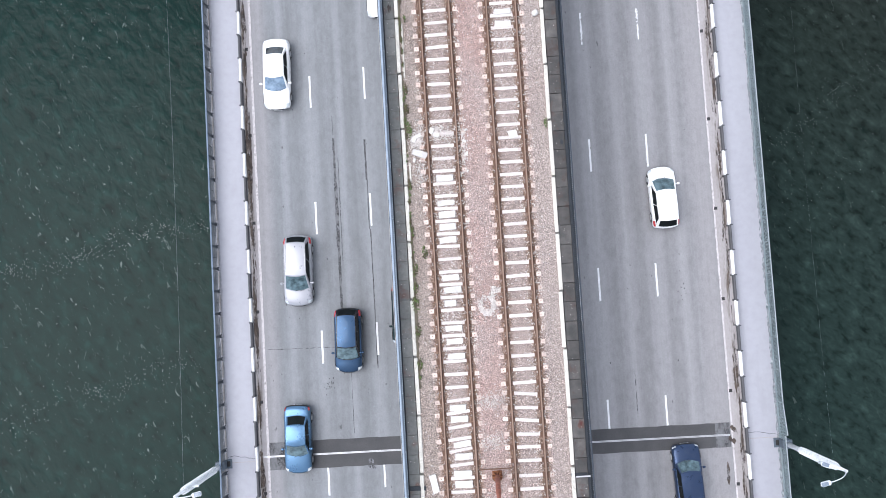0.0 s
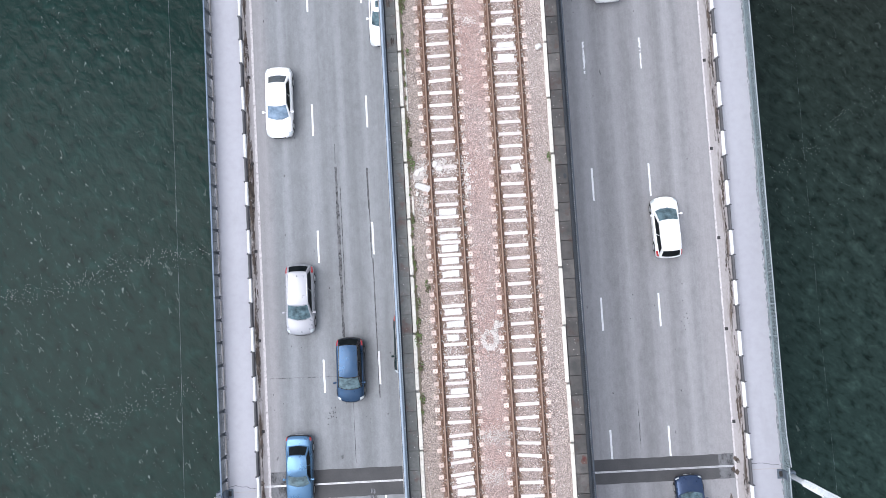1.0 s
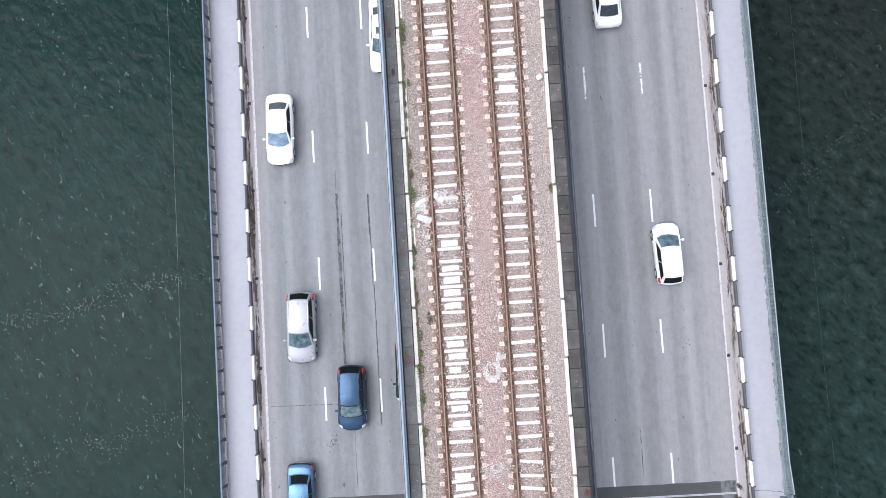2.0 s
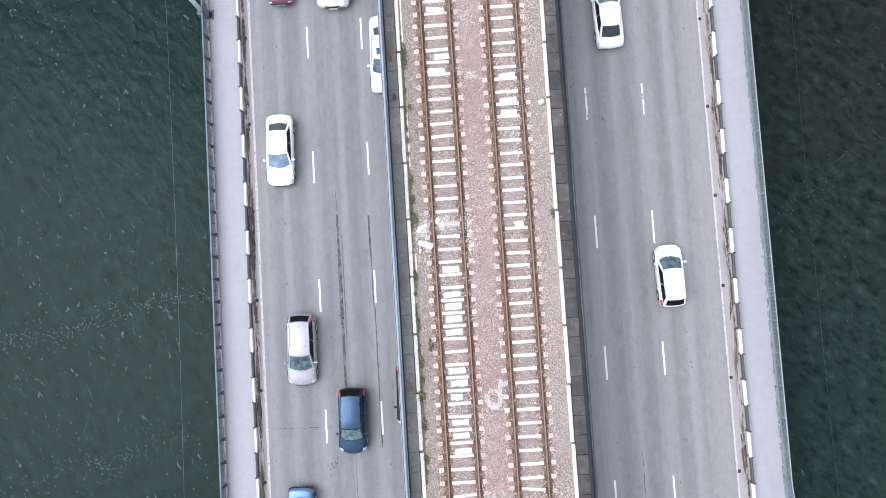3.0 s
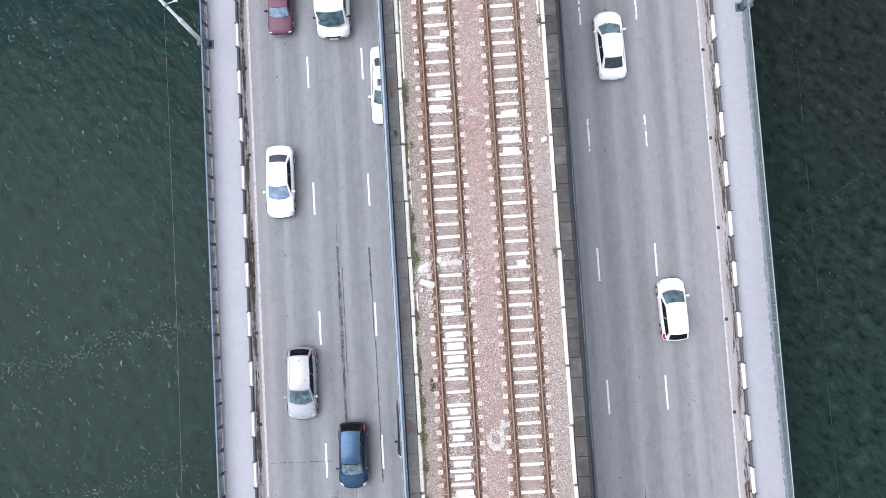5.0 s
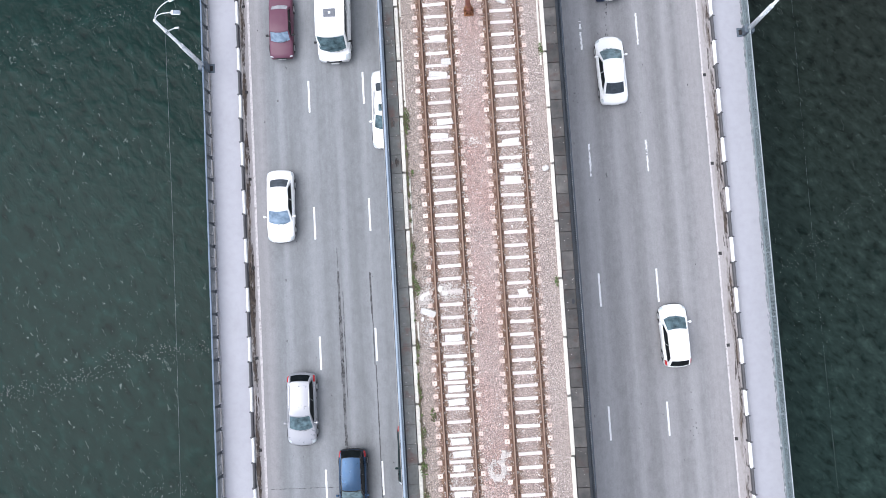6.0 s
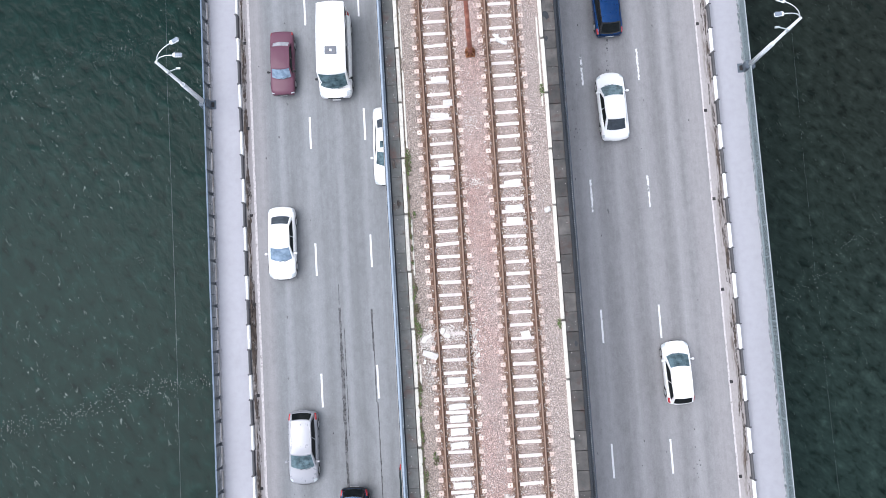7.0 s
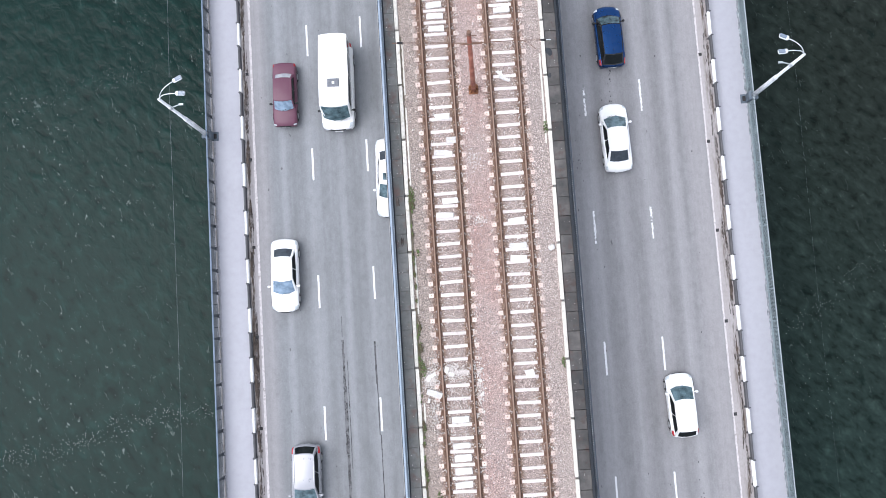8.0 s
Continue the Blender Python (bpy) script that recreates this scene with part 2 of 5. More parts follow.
SILT = surface("dark_silt", (0.036, 0.028, 0.024), (0.115, 0.088, 0.072), 7, 2.6, 0.95, stain=(0.20, 0.17, 0.15), stain_at=(0.56, 0.68), stretch=(1, 0.5, 1), worn=(2.6, 0.40, 0.54))
CONCRETE = surface("grey_concrete", (0.28, 0.27, 0.26), (0.34, 0.33, 0.32), 9, 0.6, 0.9, stain=(0.15, 0.13, 0.12))
SLAB_WEST = surface("worn_walkway_slab", (0.100, 0.103, 0.096), (0.165, 0.165, 0.156), 6, 0.6, 0.8, stain=(0.120, 0.078, 0.066), stain_at=(0.52, 0.66), vary=0.10)
SLAB_JOINT = surface("dirt_filled_joint", (0.075, 0.075, 0.068), (0.14, 0.14, 0.13), 8, 1.0, 0.9)
SLAB = surface("wet_walkway_slab", (0.030, 0.030, 0.029), (0.092, 0.084, 0.078), 6, 1.3, 0.55, stain=(0.055, 0.036, 0.032), stain_at=(0.54, 0.66), vary=0.35)
SLEEPER_END = surface("sleeper_end_concrete", (0.60, 0.475, 0.415), (0.68, 0.57, 0.51), 14, 2.5, 0.9, stain=(0.28, 0.18, 0.13), stain_at=(0.55, 0.8), vary=0.2)
END_BOLT = surface("sleeper_bolt", (0.22, 0.12, 0.085), (0.30, 0.18, 0.13), 20, 3, 0.85)
KERB = surface("whitewashed_beam", (0.66, 0.635, 0.575), (0.54, 0.51, 0.45), 9, 1.6, 0.85, stain=(0.33, 0.28, 0.21), stain_at=(0.58, 0.78), vary=0.10)
BALLAST = ballast_material()
SLEEPER = surface("sleeper_concrete", (0.645, 0.58, 0.55), (0.72, 0.66, 0.63), 18, 2.0, 0.9, stain=(0.40, 0.31, 0.27), stain_at=(0.58, 0.85), vary=0.14)
COVER = surface("pale_cover_slab", (0.66, 0.64, 0.615), (0.58, 0.555, 0.53), 14, 2.0, 0.85, stain=(0.46, 0.40, 0.34), stain_at=(0.58, 0.74), vary=0.12)
RUST = surface("rusty_rail", (0.085, 0.043, 0.028), (0.135, 0.070, 0.045), 30, 1.0, 0.75, metal=0.1, relief=0.2, stretch=(1, 0.2, 1))
RAILHEAD = surface("worn_rail_head", (0.205, 0.130, 0.092), (0.27, 0.185, 0.14), 30, 0.6, 0.5, metal=0.3, relief=0.1, stretch=(1, 0.1, 1))
FASTENER = surface("rusty_fastener", (0.15, 0.085, 0.058), (0.21, 0.125, 0.088), 30, 3, 0.85, metal=0.2)
MAST_RUST = surface("rust_red_mast", (0.20, 0.062, 0.042), (0.34, 0.135, 0.092), 12, 1.6, 0.85, stain=(0.12, 0.05, 0.04), stain_at=(0.55, 0.75))
BASE_RUST = surface("orange_rust", (0.16, 0.065, 0.032), (0.30, 0.125, 0.055), 12, 3.0, 0.9)
WHITE_LINE = surface("road_marking", (0.76, 0.76, 0.76), (0.68, 0.68, 0.69), 25, 2.0, 0.7, stain=(0.30, 0.30, 0.31), stain_at=(0.66, 0.74), relief=0.1)
BROKEN_LINE = surface("broken_marking", (0.76, 0.76, 0.76), (0.66, 0.66, 0.67), 14, 1.6, 0.7, stain=(0.22, 0.22, 0.225), stain_at=(0.55, 0.60), relief=0.1)
WORN_LINE = surface("worn_edge_line", (0.62, 0.585, 0.585), (0.50, 0.47, 0.47), 16, 3.0, 0.8, stain=(0.30, 0.28, 0.27), stain_at=(0.54, 0.66), relief=0.1)
BAR_WHITE = surface("barrier_white", (0.76, 0.76, 0.75), (0.66, 0.66, 0.66), 14, 2.0, 0.55, stain=(0.30, 0.22, 0.18), stain_at=(0.66, 0.8))
BAR_BLACK = surface("barrier_black", (0.045, 0.045, 0.05), (0.075, 0.075, 0.08), 14, 2.0, 0.6, stain=(0.13, 0.12, 0.11), stain_at=(0.6, 0.8))
STEEL_BLUE = surface("blue_grey_railing", (0.095, 0.14, 0.20), (0.135, 0.185, 0.25), 14, 1.5, 0.5, stain=(0.09, 0.09, 0.10), stain_at=(0.62, 0.8))
IRON = surface("dark_iron_bars", (0.035, 0.045, 0.055), (0.06, 0.07, 0.08), 14, 1.5, 0.6)
PALE_STEEL = surface("pale_steel", (0.26, 0.30, 0.32), (0.34, 0.38, 0.40), 10, 1.0, 0.5)
PALE_STUD = surface("pale_stud", (0.62, 0.68, 0.72), (0.74, 0.78, 0.80), 10, 1.0, 0.5)
GREY_RAIL = surface("grey_teal_railing", (0.22, 0.275, 0.29), (0.30, 0.355, 0.37), 10, 1.0, 0.55, stain=(0.30, 0.32, 0.33), stain_at=(0.6, 0.8))
PALE_BLUE = surface("pale_blue_railing", (0.23, 0.285, 0.35), (0.29, 0.345, 0.41), 14, 1.2, 0.5, stain=(0.14, 0.155, 0.175), stain_at=(0.6, 0.8))
DARK_BLUE = surface("dark_navy_railing", (0.016, 0.024, 0.035), (0.026, 0.036, 0.050), 14, 1.2, 0.5, stain=(0.035, 0.03, 0.028))
GALV = surface("galvanised_steel", (0.45, 0.49, 0.50), (0.52, 0.56, 0.57), 12, 1.4, 0.45, metal=0.4, relief=0.1)
LAMP_WHITE = surface("lamp_white", (0.70, 0.72, 0.74), (0.62, 0.65, 0.68), 12, 2.0, 0.4, relief=0.05)
WRAP = surface("wound_garland", (0.76, 0.78, 0.79), (0.66, 0.69, 0.70), 9, 3.0, 0.6, stain=(0.40, 0.42, 0.43), stain_at=(0.6, 0.72))
PLINTH = surface("slate_blue_plinth", (0.075, 0.098, 0.125), (0.11, 0.138, 0.165), 10, 1.5, 0.6, stain=(0.06, 0.07, 0.08), stain_at=(0.55, 0.7))
LENS = surface("lamp_lens", (0.16, 0.20, 0.25), (0.22, 0.26, 0.31), 10, 2.0, 0.2, relief=0)
DARK_SLOT = surface("near_black", (0.012, 0.017, 0.023), (0.022, 0.027, 0.034), 10, 1.0, 0.7, stain=(0.05, 0.045, 0.04))
DARK = surface("dark_recess", (0.02, 0.02, 0.022), (0.035, 0.032, 0.03), 10, 2.0, 0.9)
STEEL = surface("joint_steel", (0.52, 0.52, 0.53), (0.42, 0.42, 0.43), 20, 1.0, 0.45, metal=0.5, stretch=(0.1, 1, 1))
LEAF = surface("weed_leaf", (0.055, 0.095, 0.02), (0.115, 0.165, 0.045), 9, 3.0, 0.7, relief=0)
DRY_LEAF = surface("dry_weed", (0.10, 0.075, 0.04), (0.07, 0.06, 0.035), 9, 3.0, 0.8, relief=0)
STONE = surface("ballast_stone", (0.33, 0.26, 0.24), (0.48, 0.42, 0.40), 4, 3.3, 0.9, relief=0)
CHALK = surface("chalky_rubble", (0.74, 0.695, 0.655), (0.58, 0.535, 0.50), 6, 2.5, 0.9, relief=0)
FOAM = surface("foam_flecks", (0.34, 0.37, 0.36), (0.24, 0.27, 0.26), 5, 1.0, 0.8, relief=0)
WATER = water_material()
GLASS = car_glass("car_glass", (0.014, 0.034, 0.041), (0.115, 0.185, 0.21))
SIDE_GLASS = car_glass("dark_side_glass", (0.004, 0.006, 0.007), (0.010, 0.013, 0.014), 0.07)
# Windscreen with the reflected sky put into its base colour.
PALE_GLASS = car_glass("sky_lit_glass", (0.10, 0.15, 0.21), (0.24, 0.33, 0.43))
REAR_GLASS = car_glass("rear_glass", (0.012, 0.017, 0.024), (0.035, 0.048, 0.062), 0.45)
# Rear pane: whitish sky reflection painted as a light grey base.
SKY_GLASS = surface("sky_reflection_glass", (0.42, 0.44, 0.46), (0.30, 0.33, 0.36), 5, 2.0, 0.1, relief=0, coat=1.0)
BLACK_PAINT = paint("gloss_black_paint", (0.006, 0.007, 0.010), 0.2)
RUBBER = surface("tyre_rubber", (0.018, 0.018, 0.018), (0.03, 0.03, 0.03), 20, 3, 0.9, relief=0)
ALLOY = surface("wheel_alloy", (0.55, 0.56, 0.57), (0.48, 0.49, 0.5), 20, 3, 0.35, metal=0.6, relief=0)
TRIM = surface("black_trim", (0.012, 0.012, 0.013), (0.022, 0.022, 0.023), 20, 3, 0.6, relief=0)
HEAD = surface("headlamp_clear", (0.62, 0.66, 0.68), (0.5, 0.55, 0.58), 10, 6, 0.12, relief=0, coat=1.0)
TAIL = surface("tail_lamp_red", (0.45, 0.02, 0.025), (0.35, 0.015, 0.02), 10, 6, 0.15, relief=0, coat=1.0)
PLATE = surface("number_plate", (0.75, 0.75, 0.74), (0.68, 0.68, 0.67), 10, 6, 0.5, relief=0)


# ---- mesh helpers ----
def part(name, bm, material, parent=None, label="", smooth=False):
    me = bpy.data.meshes.new(name)
    bm.to_mesh(me)
    bm.free()
    for mt in (material if isinstance(material, (list, tuple)) else [material]):
        me.materials.append(mt)
    if smooth:
        for f in me.polygons:
            f.use_smooth = True
    ob = new(name, me)
    if parent:
        ob.parent = parent
    if label:
        ob["label"] = label
    return ob


def piece(name, me, parent, x=0, y=0, z=0, rz=0, rx=0, ry=0):
    """An object on shared mesh data."""
    ob = new(name, me)
    ob.parent = parent
    ob.matrix_basis = pose(x, y, z, rx, ry, rz)
    return ob


def mesh_of(name, bm, material, smooth=False):
    me = bpy.data.meshes.new(name)
    bm.to_mesh(me)
    bm.free()
    for mt in (material if isinstance(material, (list, tuple)) else [material]):
        me.materials.append(mt)
    if smooth:
        for f in me.polygons:
            f.use_smooth = True
    return me


def thing(name, label, category, group="", kind=""):
    return tagged(new(name), label, category, group, kind)


def box(bm, x0, x1, y0, y1, z0, z1, bevel=0.0, m=None, slot=0):
    r = bmesh.ops.create_cube(bm, size=1.0)
    t = Matrix.Translation(((x0 + x1) / 2, (y0 + y1) / 2, (z0 + z1) / 2)) @ Matrix.Diagonal((x1 - x0, y1 - y0, z1 - z0, 1))
    bmesh.ops.transform(bm, matrix=(m @ t) if m else t, verts=r["verts"])
    faces = list({f for v in r["verts"] for f in v.link_faces})
    for f in faces:
        f.material_index = slot
    if bevel:
        bmesh.ops.bevel(bm, geom=list({e for f in faces for e in f.edges}), offset=bevel, segments=1, affect="EDGES", profile=0.7)
    return bm


def boxed(*a, **k):
    return box(bmesh.new(), *a, **k)


def tube(bm, points, radii, sides=10, slot=0):
    """A round tube along points with a radius at each."""
    rings = []
    pts = [Vector(p) for p in points]
    for i, p in enumerate(pts):
        d = (pts[min(i + 1, len(pts) - 1)] - pts[max(i - 1, 0)]).normalized()
        q = d.to_track_quat("Z", "Y")
        r = radii[i] if isinstance(radii, (list, tuple)) else radii
        rings.append([bm.verts.new(p + q @ Vector((r * math.cos(2 * math.pi * k / sides), r * math.sin(2 * math.pi * k / sides), 0))) for k in range(sides)])
    for a, b in zip(rings, rings[1:]):
        for k in range(sides):
            f = bm.faces.new((a[k], a[(k + 1) % sides], b[(k + 1) % sides], b[k]))
            f.material_index = slot
    bm.faces.new(rings[0][::-1]).material_index = slot
    bm.faces.new(rings[-1]).material_index = slot
    return bm


def extrude_profile(bm, outline, y0, y1, slot=0):
    """A closed outline in x and z, drawn out along y."""
    a = [bm.verts.new((x, y0, z)) for x, z in outline]
    b = [bm.verts.new((x, y1, z)) for x, z in outline]
    k = len(outline)
    for i in range(k):
        bm.faces.new((a[i], a[(i + 1) % k], b[(i + 1) % k], b[i])).material_index = slot
    bm.faces.new(a[::-1]).material_index = slot
    bm.faces.new(b).material_index = slot
    bmesh.ops.recalc_face_normals(bm, faces=bm.faces[:])
    return bm


# ---- river and bridge ----
FAR = 420.0
WATER_Z, TOP = -6.5, 8.66      # river level and the top of the ballast; the road lies at 0
NEAR0, NEAR1 = -30.0, 38.0     # the stretch built piece by piece


def build_water():
    bm = bmesh.new()
    bmesh.ops.create_grid(bm, x_segments=2, y_segments=2, size=3000)
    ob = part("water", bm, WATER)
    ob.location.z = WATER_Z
    tagged(ob, "dark green river water with small choppy waves", "water", kind="structure")
    rng = random.Random(5)
    bm = bmesh.new()
    # wind-blown foam lines
    for x0, y0, x1, y1, count, spread in ((-35.5, -3.2, -19.6, 0.1, 420, 0.55), (-29.5, -12.4, -21.0, -10.1, 170, 0.5), (-34.5, 22.5, -24, 25.5, 150, 0.6),
                                          (21.6, 2.9, 31.0, 9.0, 210, 0.6), (-36, -14.5, -29, -11.8, 90, 0.8), (22, -2, 31, 3.0, 60, 1.2)):
        for _ in range(count):
            u = rng.random()
            x = x0 + (x1 - x0) * u + rng.gauss(0, 0.4)
            y = y0 + (y1 - y0) * u + 0.35 * math.sin(u * 9 + x0) + rng.gauss(0, spread * (0.35 + 0.9 * abs(math.sin(u * 11 + x0))))
            s = rng.uniform(0.012, 0.040) if x < 0 else rng.uniform(0.010, 0.024)
            c = [bm.verts.new((x + s * rng.uniform(0.6, 1.3) * math.cos(a), y + s * rng.uniform(0.6, 1.5) * math.sin(a), 0.02)) for a in (0.3, 1.5, 2.8, 4.0, 5.2)]
            tip = bm.verts.new((x, y, 0.05))
            for i in range(5):
                bm.faces.new((c[i], c[(i + 1) % 5], tip))
    fo = part("foam", bm, FOAM)
    fo.location.z = WATER_Z
    tagged(fo, "scattered white foam flecks drifting in lines on water", "foam", kind="stuff")


def build_decks():
    deck = part("bridge_deck", boxed(-17.16, 18.11, -FAR, FAR, -1.5, -0.30, 0.05), CONCRETE)
    tagged(deck, "wide grey concrete road deck of the bridge", "bridge deck", kind="structure")
    for x0, x1, w in ((-14.92, -3.2, "west"), (3.2, 15.45, "east")):
        r = part("road_" + w, boxed(x0, x1, -FAR, FAR, -0.30, 0.0), ASPHALT if w == "west" else ASPHALT_EAST)
        tagged(r, "worn grey asphalt carriageway with three lanes", "road", kind="structure")
        ROADS.append(r)
    for x0, x1, w in ((-17.14, -14.92, "west"), (15.93, 18.09, "east")):
        p = part("pavement_" + w, boxed(x0, x1, -FAR, FAR, -0.30, 0.17, 0.02), PAVEMENT)
        tagged(p, "pale bare concrete pavement along the bridge edge", "pavement", kind="structure")
        PAVES.append(p)
    part("moss_strip", ragged_strip(17.92, -50, 55, 0.14, 0.05, 0.166, 91, 0.16, 0.008), surface("edge_moss", (0.12, 0.155, 0.16), (0.40, 0.43, 0.45), 9, 3.2, 0.95, stain=(0.09, 0.12, 0.125), stain_at=(0.55, 0.65), worn=(5.0, 0.38, 0.58)), PAVES[1])
    part("grime_strip", ragged_strip(-16.88, -50, 55, 0.14, 0.05, 0.166, 92, 0.3, 0.008), surface("edge_grime", (0.27, 0.27, 0.28), (0.33, 0.33, 0.35), 6, 1.2, 0.95), PAVES[0])
    g = part("gutter_west", boxed(-14.90, -14.36, -FAR, FAR, -0.1, 0.012), GUTTER)
    tagged(g, "dirt-streaked concrete gutter strip beside the barrier", "gutter", kind="structure")
    g2 = part("gutter_east", boxed(15.17, 15.93, -FAR, FAR, -0.1, 0.012), GUTTER_EAST)
    tagged(g2, "dirt-streaked concrete gutter strip with dark silt", "gutter", kind="structure")
    # middle reserve under the railway
    m = part("median", boxed(-3.2, 3.2, -FAR, FAR, -0.3, 0.2), CONCRETE)
    tagged(m, "plain concrete strip under the railway viaduct", "median", kind="structure")
    v = bmesh.new()
    extrude_profile(v, [(-4.95, TOP - 0.45), (-4.95, TOP - 0.12), (5.05, TOP - 0.12), (5.05, TOP - 0.45), (3.6, TOP - 0.75), (2.9, TOP - 2.3), (-2.9, TOP - 2.3), (-3.6, TOP - 0.75)], -FAR, FAR)
    # the trough that holds the ballast is cut lower than the walkways
    ob = part("viaduct_deck", v, CONCRETE)
    tagged(ob, "raised concrete railway viaduct deck with cantilevered edges", "viaduct", kind="structure")
    for k, y in enumerate(range(-380, 400, 40)):
        bm = bmesh.new()
        box(bm, -2.2, 2.2, y - 0.9, y + 0.9, 0.15, TOP - 2.25, 0.08)
        p = part("viaduct_pier", bm, CONCRETE)
        tagged(p, "plain concrete pier under the railway viaduct", "pier", "viaduct piers", "structure")
        bm = bmesh.new()
        box(bm, -15, 15.8, y - 1.6, y + 1.6, WATER_Z - 3, -1.45, 0.1)
        p = part("bridge_pier", bm, CONCRETE)
        tagged(p, "broad concrete river pier carrying the road deck", "pier", "river piers", "structure")


def ragged_strip(x, y0, y1, width, rough, z, seed, step=0.25, thick=0.006):
    """A thin flat strip along y with uneven sides."""
    rng = random.Random(seed)
    bm = bmesh.new()
    prev = None
    k = max(2, int((y1 - y0) / step))
    for i in range(k + 1):
        y = y0 + (y1 - y0) * i / k
        a, b = x - width / 2 + rng.uniform(-rough, rough), x + width / 2 + rng.uniform(-rough, rough)
        row = (bm.verts.new((a, y, z)), bm.verts.new((b, y, z)), bm.verts.new((b, y, z + thick)), bm.verts.new((a, y, z + thick)))
        if prev:
            for j in range(4):
                bm.faces.new((prev[j], prev[(j + 1) % 4], row[(j + 1) % 4], row[j]))
        else:
            bm.faces.new(row)
        prev = row
    bm.faces.new(prev[::-1])
    bmesh.ops.recalc_face_normals(bm, faces=bm.faces[:])
    return bm


def build_markings():
    rng = random.Random(8)
    # lane dashes: x, y of one dash's far end, period, road
    for x, y_end, period, road in ((-10.49, -0.02, 8.36, 0), (-6.90, 0.33, 8.36, 0), (7.50, -5.42, 8.37, 1), (11.16, -5.33, 8.37, 1)):
        k0 = int((-60 - y_end) / period)
        for k in range(k0, k0 + 17):
            y1 = y_end + k * period
            worn = road == 1 and y1 > 5
            part("lane_dash", ragged_strip(x, y1 - 2.12, y1, 0.12, 0.025 if worn else 0.006, 0.0, rng.randrange(999), 0.09 if worn else 0.25), BROKEN_LINE if worn else WHITE_LINE, ROADS[road])
    part("edge_line", ragged_strip(-14.29, -FAR, -60, 0.14, 0.0, 0.014, 1, 40), WORN_LINE, ROADS[0])
    part("edge_line", ragged_strip(-14.29, -60, 70, 0.15, 0.012, 0.014, 2, 0.12), WORN_LINE, ROADS[0])
    part("edge_line", ragged_strip(15.14, -60, 70, 0.105, 0.012, 0.010, 3, 0.12), WORN_LINE, ROADS[1])
    # tar-sealed seams and a few cracks
    for x, y0, y1, w, sd in ((-9.13, 4.3, 5.6, 0.06, 40), (-9.12, 1.2, 4.1, 0.17, 41), (-9.11, -3.1, 1.18, 0.24, 4), (-9.10, -7.0, -3.12, 0.19, 42), (-9.08, -10.0, -7.02, 0.17, 43),
                             (-8.88, -4.0, 2.8, 0.05, 44), (-8.70, -15.0, -9.4, 0.03, 6), (-7.07, 1.2, 3.9, 0.13, 5), (-7.04, -2.0, 1.18, 0.07, 45), (-6.97, -11.0, -2.02, 0.08, 46)):
        part("tar_seam", ragged_strip(x, y0, y1, w * 0.9, max(w * 0.07, 0.012), 0.0, sd, 0.3, thick=0.004), TAR_SEAM, ROADS[0])
    # silt washed along the barriers
    for x, y0, y1, w, sway, sd, road in ((-14.72, -24, 33, 0.16, 0.06, 61, 0), (-14.60, -24, 33, 0.01, 0.12, 62, 0), (15.75, -24, 33, 0.09, 0.05, 63, 1), (15.58, -24, 33, 0.0, 0.12, 64, 1),
                                         (-14.70, 0.6, 5.2, 0.30, 0.05, 65, 0), (-14.70, -18.6, -16.9, 0.26, 0.07, 66, 0), (14.70, -19.6, -17.9, 0.20, 0.05, 67, 1)):
        for bm in silt_runs(x, y0, y1, w, sway, sd, 0.0 if x == 14.70 else 0.013):
            part("silt_streak", bm, SILT, ROADS[road])
    for cx0, cx1, cy, sd in ((-14.0, -8.6, -9.47, 31),):
        bm = ragged_strip(0, -(cx1 - cx0) / 2, (cx1 - cx0) / 2, 0.02, 0.02, 0.0, sd, 0.15, 0.003)
        bmesh.ops.transform(bm, matrix=pose((cx0 + cx1) / 2, cy, 0, 0, 0, 89), verts=bm.verts[:])
        part("crack", bm, DRIP, ROADS[0])
    for y0, y1, sd in ((-15.0, -13.4, 7), (-13.0, -12.2, 8)):
        part("crack", ragged_strip(9.35, y0, y1, 0.03, 0.022, 0.0, sd, 0.16, thick=0.003), DRIP, ROADS[1])


def silt_runs(x, y0, y1, width, sway, seed, z):
    """Broken streaks along y whose middle wanders and whose width swells and dies away."""
    runs, rows = [], []
    y = y0
    while y < y1:
        c = x + sway * noise.noise((y * 0.55, seed * 3.1, 0.0))
        taper = min(1.0, (y - y0) / 0.5 + 0.1, (y1 - y) / 0.5 + 0.1)
        w = (width + 0.24 * noise.noise((y * 0.45, seed * 7.7, 5.0)) + 0.10 * noise.noise((y * 2.3, seed * 1.3, 9.0))) * taper
        if w > 0.025:
            wob = 0.06 * noise.noise((y * 6.0, seed * 2.0, 2.0))
            rows.append((c - w / 2 + wob, c + w / 2 + 0.06 * noise.noise((y * 6.5, seed, 7.0)), y))
        if (w <= 0.025 or y + 0.12 >= y1) and rows:
            if len(rows) > 3:
                runs.append(rows)
            rows = []
        y += 0.12
    out = []
    for rows in runs:
        bm = bmesh.new()
        prev = None
        for a, b, yy in rows:
            m = (a + b) / 2
            row = (bm.verts.new((a, yy, z)), bm.verts.new((m, yy, z + 0.009)), bm.verts.new((max(b, a + 0.02), yy, z)))
            if prev:
                bm.faces.new((prev[0], prev[1], row[1], row[0]))
                bm.faces.new((prev[1], prev[2], row[2], row[1]))
            prev = row
        out.append(bm)
    return out


